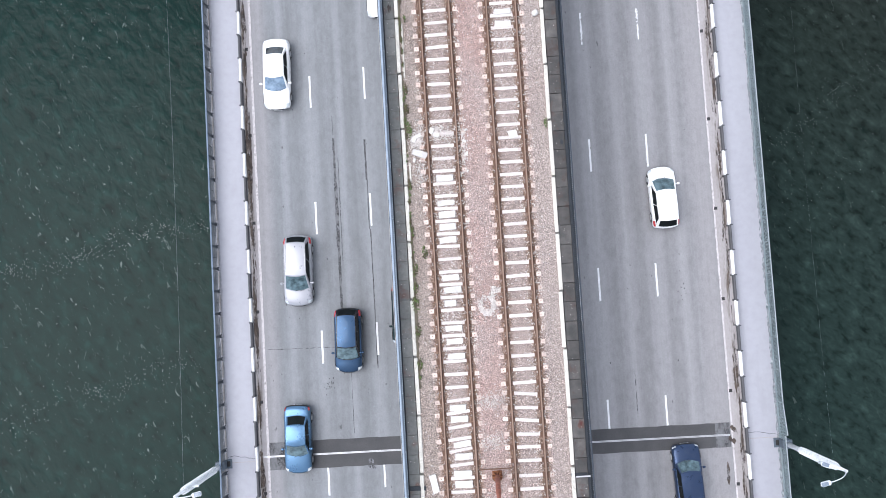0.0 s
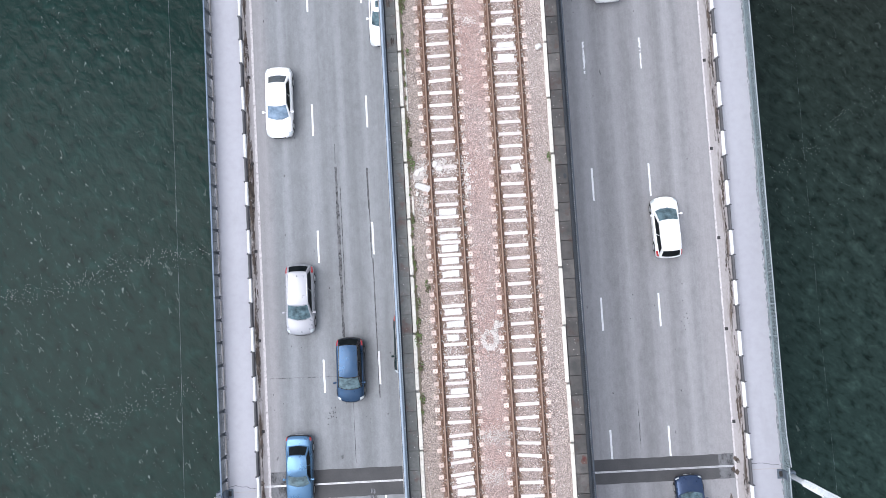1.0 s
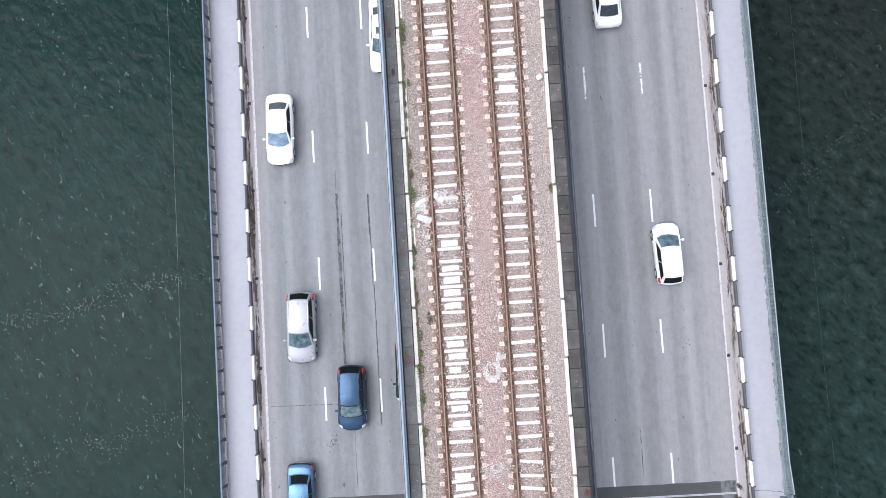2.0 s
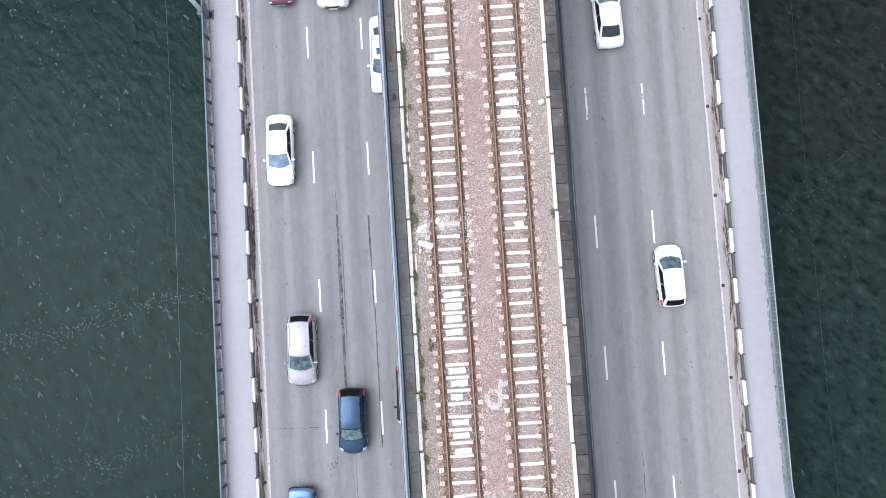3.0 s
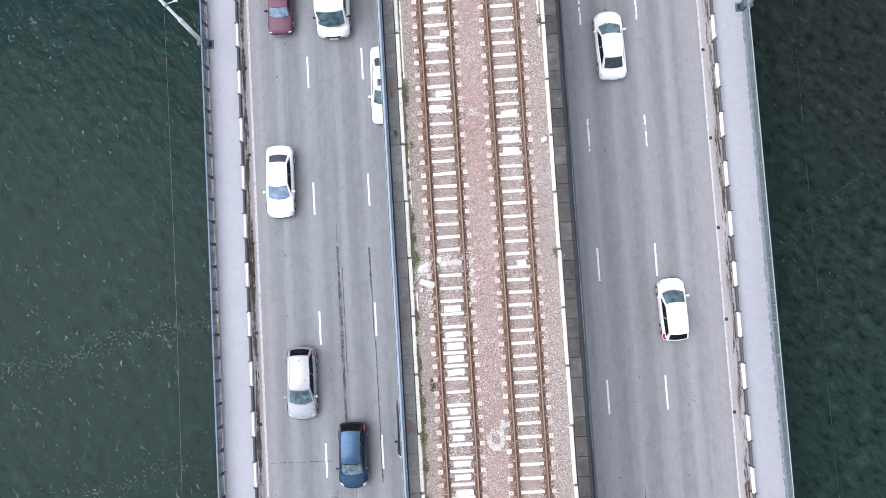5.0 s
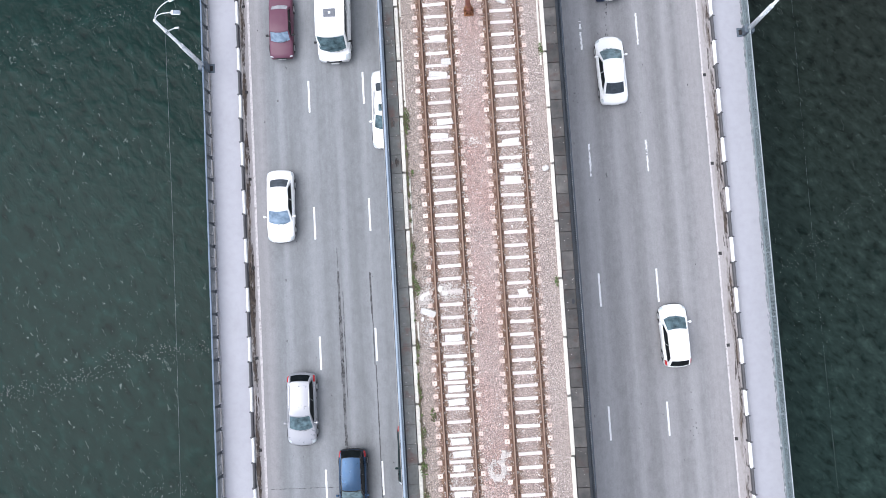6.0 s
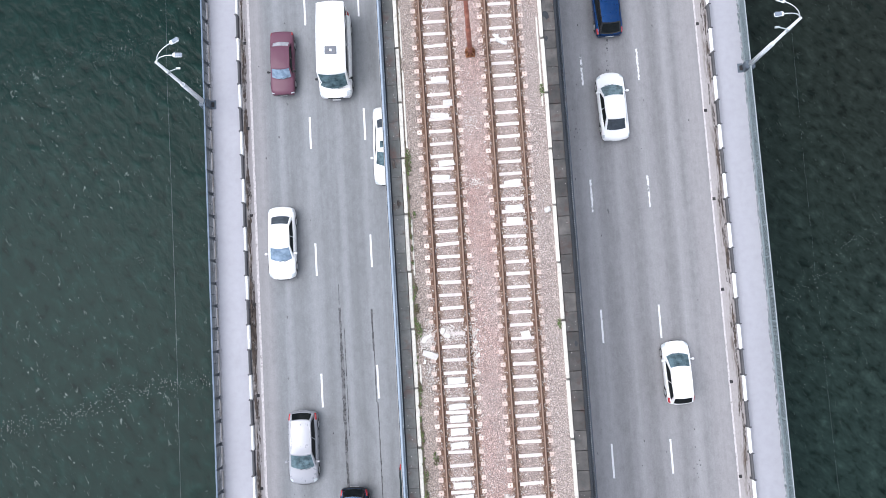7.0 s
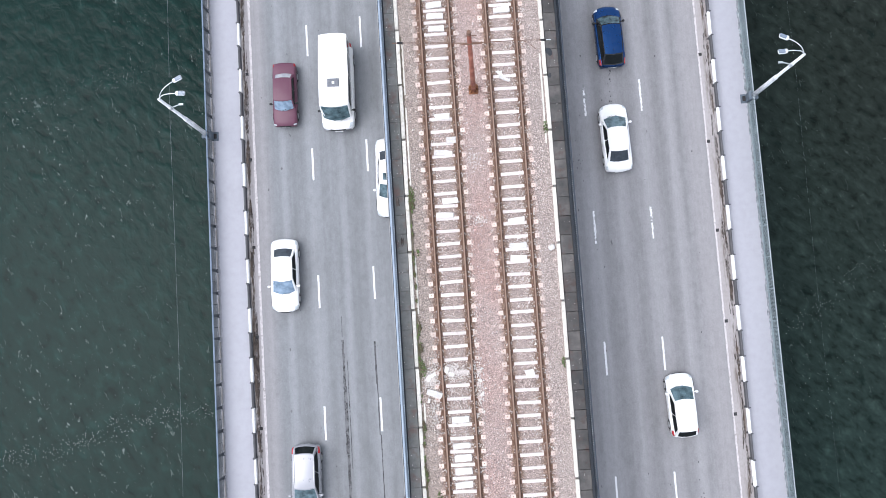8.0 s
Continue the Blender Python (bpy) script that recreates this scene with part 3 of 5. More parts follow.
def blot(x, y, r, seed, stretch=1.6):
    rng = random.Random(seed)
    top = 0.004 + 0.00035 * (seed % 23)
    bm = bmesh.new()
    k = 9
    rim = [(x + r * rng.uniform(0.6, 1.2) * math.cos(6.283 * i / k), y + stretch * r * rng.uniform(0.6, 1.2) * math.sin(6.283 * i / k)) for i in range(k)]
    lo = [bm.verts.new((a, b, 0.0)) for a, b in rim]
    hi = [bm.verts.new((a, b, top)) for a, b in rim]
    bm.faces.new(hi)
    for i in range(k):
        bm.faces.new((lo[i], lo[(i + 1) % k], hi[(i + 1) % k], hi[i]))
    return bm


def build_blots():
    rng = random.Random(19)
    for i in range(26):
        part("tar_drip", blot(9.22 + rng.gauss(0, 0.06), rng.uniform(16.5, 21.5), rng.uniform(0.02, 0.06), i), DRIP, ROADS[1])
    for i in range(22):
        part("tar_drip", blot(-10.1 + rng.gauss(0, 0.2), -12.0 + rng.gauss(0, 0.25), rng.uniform(0.015, 0.04), 150 + i), DRIP, ROADS[0])
    for i in range(8):
        part("tar_drip", blot(12.75 + rng.gauss(0, 0.2), -7.0 + rng.gauss(0, 0.4), rng.uniform(0.02, 0.05), 50 + i), DRIP, ROADS[1])
    for i in range(10):
        part("tar_drip", blot(6.95 + rng.gauss(0, 0.2), 14.5 + rng.gauss(0, 0.8), rng.uniform(0.02, 0.05), 90 + i), DRIP, ROADS[1])
    for i in range(44):
        side = i % 2
        x = rng.uniform(-14, -5.6) if side == 0 else rng.uniform(6.4, 14.4)
        part("tar_drip", blot(x, rng.uniform(-14.5, 28), rng.uniform(0.014, 0.036), 200 + i, 2.2), PATCH, ROADS[side])
    for i, (x, y) in enumerate(((-12.5, 3.7), (-12.6, -0.2), (-12.55, 15.5))):
        part("tar_drip", blot(x, y, 0.06, 400 + i), TAR, ROADS[0])


def build_joints():
    for x0, x1, yc, hy, road in ((-14.6, -3.3, -16.22, 0.88, 0), (3.3, 15.0, -16.38, 0.76, 1)):
        a, b = (-13.2, x1) if road == 0 else (x0, 14.1)
        part("joint_patch", ragged_strip_x(a, b, yc, hy, 21 + road), PATCH, ROADS[road])
        a, b = (-14.3, a) if road == 0 else (b, 15.02)
        part("joint_patch", ragged_strip_x(a, b, yc, hy, 23 + road), WORN_PATCH, ROADS[road])
        j = thing("expansion_joint", "steel expansion joint strip set across the carriageway", "expansion joint", "expansion joints", "structure")
        part("steel_edge", boxed(x0, x1, yc - 0.058, yc - 0.006, 0.006, 0.022), STEEL, j)
        part("steel_edge", boxed(x0, x1, yc + 0.006, yc + 0.050, 0.006, 0.021), STEEL, j)
        part("rubber_seal", boxed(x0, x1, yc - 0.006, yc + 0.006, 0.005, 0.014), RUBBER, j)
    rng = random.Random(5)
    for i in range(16):
        part("broken_patch", blot(-7.75 + rng.gauss(0, 0.13), -17.15 + rng.gauss(0, 0.16), rng.uniform(0.07, 0.16), 700 + i, 1.0), (PALE_PATCH, PALE_PATCH, DRIP)[i % 3], ROADS[0])
    for i, (x, y) in enumerate(((15.15, -15.95), (15.3, -16.1), (15.2, -16.75), (15.0, -16.6), (-14.75, -16.0), (-14.7, -16.75))):
        bm = blot(x, y, 0.13, 820 + i, 1.5)
        bmesh.ops.translate(bm, verts=bm.verts[:], vec=(0, 0, 0.013))
        part("silt_patch", bm, SILT, ROADS[0 if x < 0 else 1])
    for x0, x1, yc in ((-17.0, -15.1, -16.15), (15.85, 18.0, -16.35)):
        bm = bmesh.new()
        pts = []
        rng = random.Random(int(x0 * 7))
        for i in range(15):
            u = i / 14
            pts.append((x0 + (x1 - x0) * u, yc + 0.10 * math.sin(u * 5) + rng.uniform(-0.04, 0.04), 0.176))
        tube(bm, pts, 0.011, 5)
        tagged(part("pavement_crack", bm, DARK), "dark jagged crack across the pavement joint", "crack", "pavement cracks", "structure")
        tagged(part("pavement_joint", boxed(x0, x1, yc - 0.32, yc - 0.27, 0.171, 0.176), GUTTER), "thin filled joint across the pavement", "joint", "pavement joints", "structure")


def ragged_strip_x(x0, x1, yc, hy, seed):
    bm = ragged_strip(0, -(x1 - x0) / 2, (x1 - x0) / 2, hy * 2, 0.02, 0.0, seed, 0.45, 0.009)
    bmesh.ops.transform(bm, matrix=pose((x0 + x1) / 2, yc, 0, 0, 0, 90), verts=bm.verts[:])
    return bm


ROADS, PAVES = [], []
build_water()
build_decks()
build_markings()
build_blots()
build_joints()


# ---- road barriers, drains, edge railings ----
def beam_profile(face):
    """A W-shaped guard rail, its ribs towards the road; face is 1 or -1."""
    mid = [(0.00, 0.0), (0.07, 0.03), (0.085, 0.08), (0.02, 0.14), (0.02, 0.18), (0.085, 0.24), (0.07, 0.29), (0.0, 0.32)]
    back = [(x - 0.055, z) for x, z in mid[::-1]]
    return [(face * x, z) for x, z in mid + back]


def build_barrier(x, face, first, period, label):
    ob = thing("road_barrier", label, "road barrier", "striped road barriers")
    white, black = (mesh_of("barrier_beam", extrude_profile(bmesh.new(), beam_profile(face), 0.0, period / 2 - 0.015), m) for m in (BAR_WHITE, BAR_BLACK))
    post = mesh_of("barrier_post", box(boxed(-0.06, 0.03, -0.06, 0.06, 0.0, 0.79, 0.01), -0.08, 0.10, -0.03, 0.03, 0.74, 0.80), BAR_BLACK)
    k0, k1 = int((NEAR0 - 30 - first) / period), int((NEAR1 + 30 - first) / period)
    for k in range(k0, k1):
        y = first + k * period
        piece("beam", white, ob, x, y, 0.46)
        piece("beam", black, ob, x, y + period / 2, 0.46)
        piece("post", post, ob, x - face * 0.05, y, 0.0)
        piece("post", post, ob, x - face * 0.05, y + period / 2, 0.0)
    return ob


build_barrier(-14.86, 1, 17.44, 3.13, "steel guard rail painted in black and white blocks")
build_barrier(15.83, -1, 15.82, 3.17, "steel guard rail in black and white, silt along foot")


def build_drain(x, y):
    d = thing("drain", "small square drain pit with iron rim in the gutter", "drain", "gutter drains")
    part("pit", boxed(-0.07, 0.07, -0.07, 0.07, 0.0, 0.005), DARK, d)
    bm = bmesh.new()
    for a in (-1, 1):
        box(bm, -0.1, 0.1, a * 0.085 - 0.014, a * 0.085 + 0.014, 0.0, 0.014)
        box(bm, a * 0.085 - 0.014, a * 0.085 + 0.014, -0.07, 0.07, 0.0, 0.013)
    part("rim", bm, DARK, d)
    bm = bmesh.new()
    for k in (-0.035, 0.035):
        box(bm, -0.068, 0.068, k - 0.008, k + 0.008, 0.004, 0.011)
    part("grate", bm, IRON, d)
    d.location = (x, y, 0.012)


for k in range(-6, 6):
    build_drain(-14.58, 10.42 + 5.79 * k)
    build_drain(15.25, 9.56 + 5.80 * k)


def build_railing(name, x, y0, y1, z, height, panel, material, bar_material, label, group, spacing, half=0.04, bar=(0.012, 0.014), middle=0, toe=0.0, studs=None, post_half=(0.03, 0.025), brace=0.0, bent=(-1, 0.0)):
    """Panels of close bars between posts, with a top and a bottom rail; middle: how many rails between; toe: height of a sheet at the foot;
    bent: the panel whose near end is pushed outwards, and how far."""
    ob = thing(name, label, "railing", group)
    n = int(round((y1 - y0) / panel))
    pm = boxed(-post_half[0], post_half[0], -post_half[1], post_half[1], 0, height, 0.008)
    if brace:
        tube(pm, [(brace, 0.10, 0.02), (brace * 0.5, 0.06, 0.35), (0.0, 0.0, 0.75)], 0.028, 6)
        tube(pm, [(brace, -0.10, 0.02), (brace * 0.5, -0.06, 0.35), (0.0, 0.0, 0.75)], 0.028, 6)
    post = mesh_of("post", pm, bar_material)
    rail = mesh_of("top_rail", boxed(-half, half, 0.0, panel - 0.004, height - 0.03, height + 0.04, 0.015), material)
    low = mesh_of("bottom_rail", boxed(-0.025, 0.025, 0.05, panel - 0.05, 0.10, 0.15), bar_material)
    bars = bmesh.new()
    k = int(panel / spacing)
    for i in range(1, k):
        yy = panel * i / k
        box(bars, -bar[0], bar[0], yy - bar[1], yy + bar[1], 0.12, height - 0.02)
    for i in range(middle):
        zz = 0.15 + (height - 0.15) * (i + 1) / (middle + 1)
        box(bars, -0.028, 0.028, 0.05, panel - 0.05, zz - 0.035, zz + 0.035)
    if toe:
        box(bars, -0.03, 0.03, 0.046, panel - 0.046, 0.0, toe)
    if studs:
        for i in range(k):
            yy = panel * (i + 0.5) / k
            box(bars, studs[0] - 0.03, studs[0] + 0.03, yy - 0.028, yy + 0.028, 0.0, studs[1], slot=1)
    joined = spacing < 0.2
    bars = mesh_of("infill_panel", bars, (bar_material, PALE_STUD)) if not joined else bars
    for i in range(n):
        y = y0 + i * panel
        out = bent[1] if i == bent[0] else 0.0
        piece("post", post, ob, x, y, z, ry=math.degrees(math.atan2(out, height)))
        piece("top_rail", rail, ob, x + out, y, z, math.degrees(math.atan2(out, panel)))
        piece("bottom_rail", low, ob, x, y, z)
        if not joined:
            piece("infill_panel", bars, ob, x, y, z)
    if joined:
        one = mesh_of("infill", bars, (bar_material, PALE_STUD))
        co = np.array([v.co for v in one.vertices])
        faces = [tuple(p.vertices) for p in one.polygons]
        slots = [p.material_index for p in one.polygons]
        me = bpy.data.meshes.new("infill")
        sets = [co + (0, i * panel, 0) for i in range(n)]
        if bent[0] >= 0:
            sets[bent[0]][:, 0] += bent[1] * (1 - co[:, 1] / panel) * co[:, 2] / height
        me.from_pydata(np.concatenate(sets).tolist(), [], [tuple(v + i * len(co) for v in f) for i in range(n) for f in faces])
        me.materials.append(bar_material)
        me.materials.append(PALE_STUD)
        me.polygons.foreach_set("material_index", slots * n)
        bpy.data.meshes.remove(one)
        tagged(piece("infill", me, ob, x, y0, z), "close upright steel bars of the railing", kind="stuff")
    return ob


RAIL0 = -14.17
build_railing("pavement_railing", -17.04, RAIL0 - 1.45 * 30, RAIL0 + 1.45 * 40, 0.17, 1.05, 1.45, STEEL_BLUE, IRON, "blue-topped dark iron railing along the pavement", "pavement railings", 0.72, 0.05, (0.014, 0.02), 3, post_half=(0.06, 0.07), brace=0.10)
build_railing("pavement_railing", 18.0, -48.4, 51.6, 0.17, 1.0, 2.0, PALE_STEEL, GREY_RAIL, "grey steel railing with close bars along the pavement", "pavement railings", 0.05, 0.03, (0.012, 0.013), 0, 0.14, bent=(16, 0.13))
plinth = thing("railing_plinth", "low pale concrete blocks at the railing foot", "plinth", "", "structure")
block = mesh_of("block", boxed(-0.05, 0.05, -0.52, 0.52, 0.0, 0.08, 0.02), CONCRETE)
for k in range(-20, 40):
    piece("block", block, plinth, -16.955, RAIL0 + 1.45 * k + 0.725, 0.168)


# ---- railway on the viaduct ----
def build_ballast():
    bm = bmesh.new()
    nx, ny = 30, 300
    grid = []
    for j in range(ny + 1):
        y = -60 + 130 * j / ny
        row = []
        for i in range(nx + 1):
            x = -3.82 + 7.8 * i / nx
            h = 0.025 * noise.noise((x * 1.3, y * 1.3, 0)) + 0.03 * noise.noise((x * 0.3, y * 0.2, 4))
            for c in (-1.79, 1.815):
                d = abs(abs(x - c) - 0.79)
                h -= 0.03 * math.exp(-(d / 0.18) ** 2)
            row.append(bm.verts.new((x, y, TOP + 0.02 + h)))
        grid.append(row)
    for j in range(ny):
        for i in range(nx):
            bm.faces.new((grid[j][i], grid[j][i + 1], grid[j + 1][i + 1], grid[j + 1][i]))
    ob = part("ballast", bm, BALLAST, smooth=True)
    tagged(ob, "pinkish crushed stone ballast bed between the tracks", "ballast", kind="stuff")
    far = bmesh.new()
    box(far, -3.82, 3.98, -FAR, -60, TOP, TOP + 0.02)
    box(far, -3.82, 3.98, 70, FAR, TOP, TOP + 0.02)
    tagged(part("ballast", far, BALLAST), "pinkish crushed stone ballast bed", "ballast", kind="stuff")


def stones(name, label, count, place, sizes, material, seed, z=TOP):
    rng = random.Random(seed)
    verts, faces = [], []
    for _ in range(count):
        x, y = place(rng)
        s = rng.uniform(*sizes)
        a = rng.uniform(0, 6.28)
        k = len(verts)
        for j in range(5):
            t = a + j * 1.2566
            r = s * rng.uniform(0.7, 1.25)
            verts.append((x + r * math.cos(t), y + r * math.sin(t), z - 0.01))
        for j in range(3):
            t = a + 0.6 + j * 2.094
            r = s * rng.uniform(0.35, 0.7)
            verts.append((x + r * math.cos(t), y + r * math.sin(t), z + s * rng.uniform(0.8, 1.3)))
        faces += [(k, k + 1, k + 5), (k + 1, k + 2, k + 6, k + 5), (k + 2, k + 3, k + 6), (k + 3, k + 4, k + 7, k + 6), (k + 4, k, k + 5, k + 7), (k + 5, k + 6, k + 7)]
    me = bpy.data.meshes.new(name)
    me.from_pydata(verts, [], faces)
    me.materials.append(material)
    return tagged(new(name, me), label, "stones", kind="stuff")


def rail_outline():
    half = [(0.0, 0.18), (0.034, 0.18), (0.040, 0.172), (0.040, 0.145), (0.010, 0.132), (0.009, 0.04), (0.03, 0.022), (0.075, 0.012), (0.075, 0.0)]
    return half[1:] + [(-x, z) for x, z in half[:0:-1]]


def sleeper_mesh():
    bm = bmesh.new()
    rows = []
    for x, w, z in ((-1.25, 0.11, 0.0), (-1.22, 0.115, 0.035), (-0.70, 0.115, 0.04), (-0.60, 0.085, 0.03), (0.60, 0.085, 0.03), (0.70, 0.115, 0.04), (1.22, 0.115, 0.035), (1.25, 0.11, 0.0)):
        rows.append([bm.verts.new(p) for p in ((x, -w - 0.02, -0.14), (x, -w, z - 0.012), (x, -w + 0.015, z), (x, w - 0.015, z), (x, w, z - 0.012), (x, w + 0.02, -0.14))])
    for a, b in zip(rows, rows[1:]):
        for k in range(5):
            bm.faces.new((a[k], b[k], b[k + 1], a[k + 1]))
    bm.faces.new(rows[0])
    bm.faces.new(rows[-1][::-1])
    bmesh.ops.recalc_face_normals(bm, faces=bm.faces[:])
    for f in bm.faces:
        f.material_index = 1 if abs(f.calc_center_median().x) > 0.9 else 0
    return mesh_of("sleeper", bm, (SLEEPER, SLEEPER_END))


def fastener_mesh():
    bm = bmesh.new()
    box(bm, -0.20, 0.17, -0.125, 0.125, -0.03, 0.018, 0.004)
    for s in (-1, 1):
        box(bm, s * 0.12 - 0.045, s * 0.12 + 0.045, -0.045, 0.045, 0.018, 0.045, 0.008)
        tube(bm, [(s * 0.12, 0, 0.04), (s * 0.12, 0, 0.085)], 0.018, 6)
    f0 = len(bm.faces)
    tube(bm, [(-0.33, 0.0, 0.0), (-0.33, 0.0, 0.02)], 0.026, 6)
    bm.faces.ensure_lookup_table()
    for f in bm.faces[f0:]:
        f.material_index = 1
    return mesh_of("fastener", bm, (FASTENER, END_BOLT))


def build_track(cx, ys, seed, label):
    rng = random.Random(seed)
    ob = thing("railway_track", label, "railway track", "railway tracks")
    for side, s in (("rail", -0.79), ("rail", 0.79)):
        bm = extrude_profile(bmesh.new(), rail_outline(), -FAR, FAR)
        for f in bm.faces:
            f.material_index = 1 if f.normal.z > 0.5 and f.calc_center_median().z > 0.16 else 0
        r = part("rail", bm, (RUST, RAILHEAD), ob)
        r.location = (cx + s, 0, TOP + 0.075)
    sl, fa = sleeper_mesh(), fastener_mesh()
    for y, turn in ys:
        o = piece("sleeper", sl, ob, cx + rng.uniform(-0.03, 0.03), y, TOP + 0.03 + rng.uniform(-0.008, 0.008), turn)
        piece("fastener", fa, o, -0.79, 0, 0.035)
        piece("fastener", fa, o, 0.79, 0, 0.035, 180)
    return ob


def spaced(rng, start, end, pitch, skew=1.2):
    out, y = [], start
    while y < end:
        out.append((y + rng.uniform(-0.025, 0.025), rng.gauss(0, skew)))
        y += pitch
    return out


build_ballast()
rr = random.Random(12)
east = spaced(rr, 0.32, 60, 0.6747, 0.6) + [(0.32 - 0.67 * k, rr.gauss(0, 0.6)) for k in range(1, 7)]
east += [(-3.70 - 0.706 * k, rr.gauss(0, 1.0)) for k in range(1, 11)]
east += [(-11.47, 1.0), (-12.06, -6.0), (-12.79, -3.5), (-13.44, -6.0), (-14.17, -3.0), (-14.83, -1.0), (-15.53, -0.8), (-16.31, -0.5), (-17.0, 0), (-17.62, 0)]
east += [(-18.3 - 0.68 * k, rr.gauss(0, 1)) for k in range(60)]
west = [(22.53 - 0.681 * k, rr.gauss(0, 0.7)) for k in range(-50, 51)]
west += [(-12.21, 4.5), (-12.85, 6.0), (-13.59, 6.5), (-14.23, 5.5), (-14.81, 8.5), (-15.57, 5.0), (-16.26, 0.5), (-16.98, 0), (-17.65, 1)]
west += [(-18.3 - 0.68 * k, rr.gauss(0, 1)) for k in range(60)]
build_track(-1.79, west, 1, "rusty railway track on pale concrete sleepers with loose slabs")
build_track(1.815, east, 2, "rusty railway track on pale concrete sleepers in ballast")


def in_bed(r):
    return r.uniform(-3.7, 3.85), r.uniform(-24, 34)


stones("ballast_stones", "loose crushed stones strewn over the ballast bed", 14000, in_bed, (0.02, 0.048), STONE, 31, TOP + 0.015)

# whitewashed beams that hold the ballast, with a walkway outside
for x, wx0, wx1, edge, w in ((-3.895, -4.58, -4.02, -1, "west"), (4.02, 4.14, 4.78, 1, "east")):
    wall = thing("ballast_wall", "row of whitewashed concrete beams along the ballast", "ballast wall", "ballast walls", "structure")
    wrng = random.Random(9)
    beams = [mesh_of("beam", boxed(-0.10, 0.10, -1.48, 1.49, -0.2, 0.12, 0.022), KERB), mesh_of("beam", boxed(-0.10, 0.10, -1.46, 1.48, -0.2, 0.11, 0.03), KERB)]
    walk_ob = thing("viaduct_walkway", "damp dark concrete slab walkway along the viaduct", "walkway", "viaduct walkways", "structure")
    mat, shift, gap = (SLAB_WEST, 0.0, 0.014) if edge < 0 else (SLAB, 0.41, 0.006)
    slabs = [mesh_of("slab", boxed(wx0, wx1, -0.511 + gap, 0.511 - gap, -0.22, 0.0, 0.012), mat), mesh_of("slab", boxed(wx0, wx1, -0.512 + gap, 0.508 - gap, -0.22, 0.0, 0.02), mat)]
    if edge < 0:
        part("mortar_bed", boxed(wx0 + 0.03, wx1 - 0.02, -50, 66, TOP - 0.1, TOP + 0.080), SLAB_JOINT, walk_ob)
    for k in range(-16, 22):
        y = 0.91 + 3.065 * k
        piece("beam", beams[k % 2], wall, x + wrng.uniform(-0.02, 0.02), y, TOP + 0.03 + wrng.uniform(-0.01, 0.01), wrng.uniform(-0.25, 0.25))
        for h in (0, 1, 2):
            piece("slab", slabs[(k + h) % 2], walk_ob, 0, y - 1.0217 + shift + 1.0217 * h, TOP + 0.09 + wrng.uniform(-0.006, 0.006), 0, wrng.uniform(-0.2, 0.2), wrng.uniform(-0.03, 0.03))

# Near-black strips between the walkway slabs and the railings.
for x0, x1 in ((-4.90, -4.585), (4.785, 5.01)):
    tagged(part("dark_edge_strip", boxed(x0, x1, -60, 70, TOP - 0.13, TOP + 0.05), DARK_SLOT), "dark strip along the viaduct edge", "channel", "drain channels", "structure")
build_railing("viaduct_railing", -4.715, -48.4, 52.0, TOP - 0.12, 1.29, 3.065, PALE_BLUE, PALE_BLUE, "pale blue steel railing with close bars on viaduct edge", "viaduct railings", 0.107, 0.05, (0.065, 0.022), studs=(0.03, 0.30))
build_railing("viaduct_railing", 4.915, -48.4, 52.0, TOP - 0.12, 1.29, 3.065, DARK_BLUE, DARK_BLUE, "dark navy steel railing with close bars on viaduct edge", "viaduct railings", 0.107, 0.035, (0.015, 0.016), studs=(0.085, 0.16))

duct = thing("cable_duct", "thin pale cable duct lying beside the ballast wall", "cable duct")
for y0, y1, x in ((12.2, 16.5, -3.66), (5.3, 8.3, -3.64), (-0.4, 0.6, -3.62), (17.2, 20.0, -3.66), (14.0, 19.0, 3.80)):
    part("duct_length", boxed(x - 0.045, x + 0.045, y0, y1, TOP - 0.02, TOP + 0.07, 0.012), KERB, duct)

vj = thing("viaduct_joint", "dark gap with a steel strip across the viaduct walkways", "expansion joint", "", "structure")
part("gap_strip", boxed(-4.58, -3.72, -16.78, -16.55, TOP + 0.095, TOP + 0.155), DARK_SLOT, vj)
part("gap_strip", boxed(3.9, 4.735, -16.50, -16.30, TOP + 0.095, TOP + 0.155), DARK_SLOT, vj)
part("cover_strip", boxed(4.15, 4.90, -16.52, -16.44, TOP + 0.155, TOP + 0.19), STEEL, vj)


def damp_spot(x, y, r, seed, material, label, stretch):
    bm = blot(x, y, r, seed, stretch)
    bmesh.ops.translate(bm, verts=bm.verts[:], vec=(0, 0, TOP + 0.094))
    tagged(part("stain", bm, material), label, "stain", "walkway stains", "structure")


damp_spot(4.60, -13.80, 0.18, 3, surface("faded_rust_stain", (0.085, 0.045, 0.038), (0.10, 0.058, 0.05), 8, 3, 0.8), "faded rust halo on the walkway slab", 1.6)
damp_spot(4.60, -13.76, 0.09, 13, surface("dark_rust_stain", (0.075, 0.016, 0.012), (0.11, 0.028, 0.02), 8, 3, 0.7), "dark rust-red stain on the walkway slab", 1.5)
damp_spot(4.32, 19.05, 0.20, 4, DARK_SLOT, "small dark puddle on the walkway slab", 1.2)
damp_spot(4.25, 17.7, 0.10, 5, DARK_SLOT, "small dark puddle on the walkway slab", 1.5)
damp_spot(4.6, 1.2, 0.10, 6, DARK_SLOT, "small dark puddle on the walkway slab", 1.5)
damp_spot(-4.40, 11.35, 0.16, 7, SILT, "dark silt stain on the walkway slab", 1.8)
damp_spot(-4.25, 9.2, 0.12, 8, SILT, "dark silt stain on the walkway slab", 2.5)

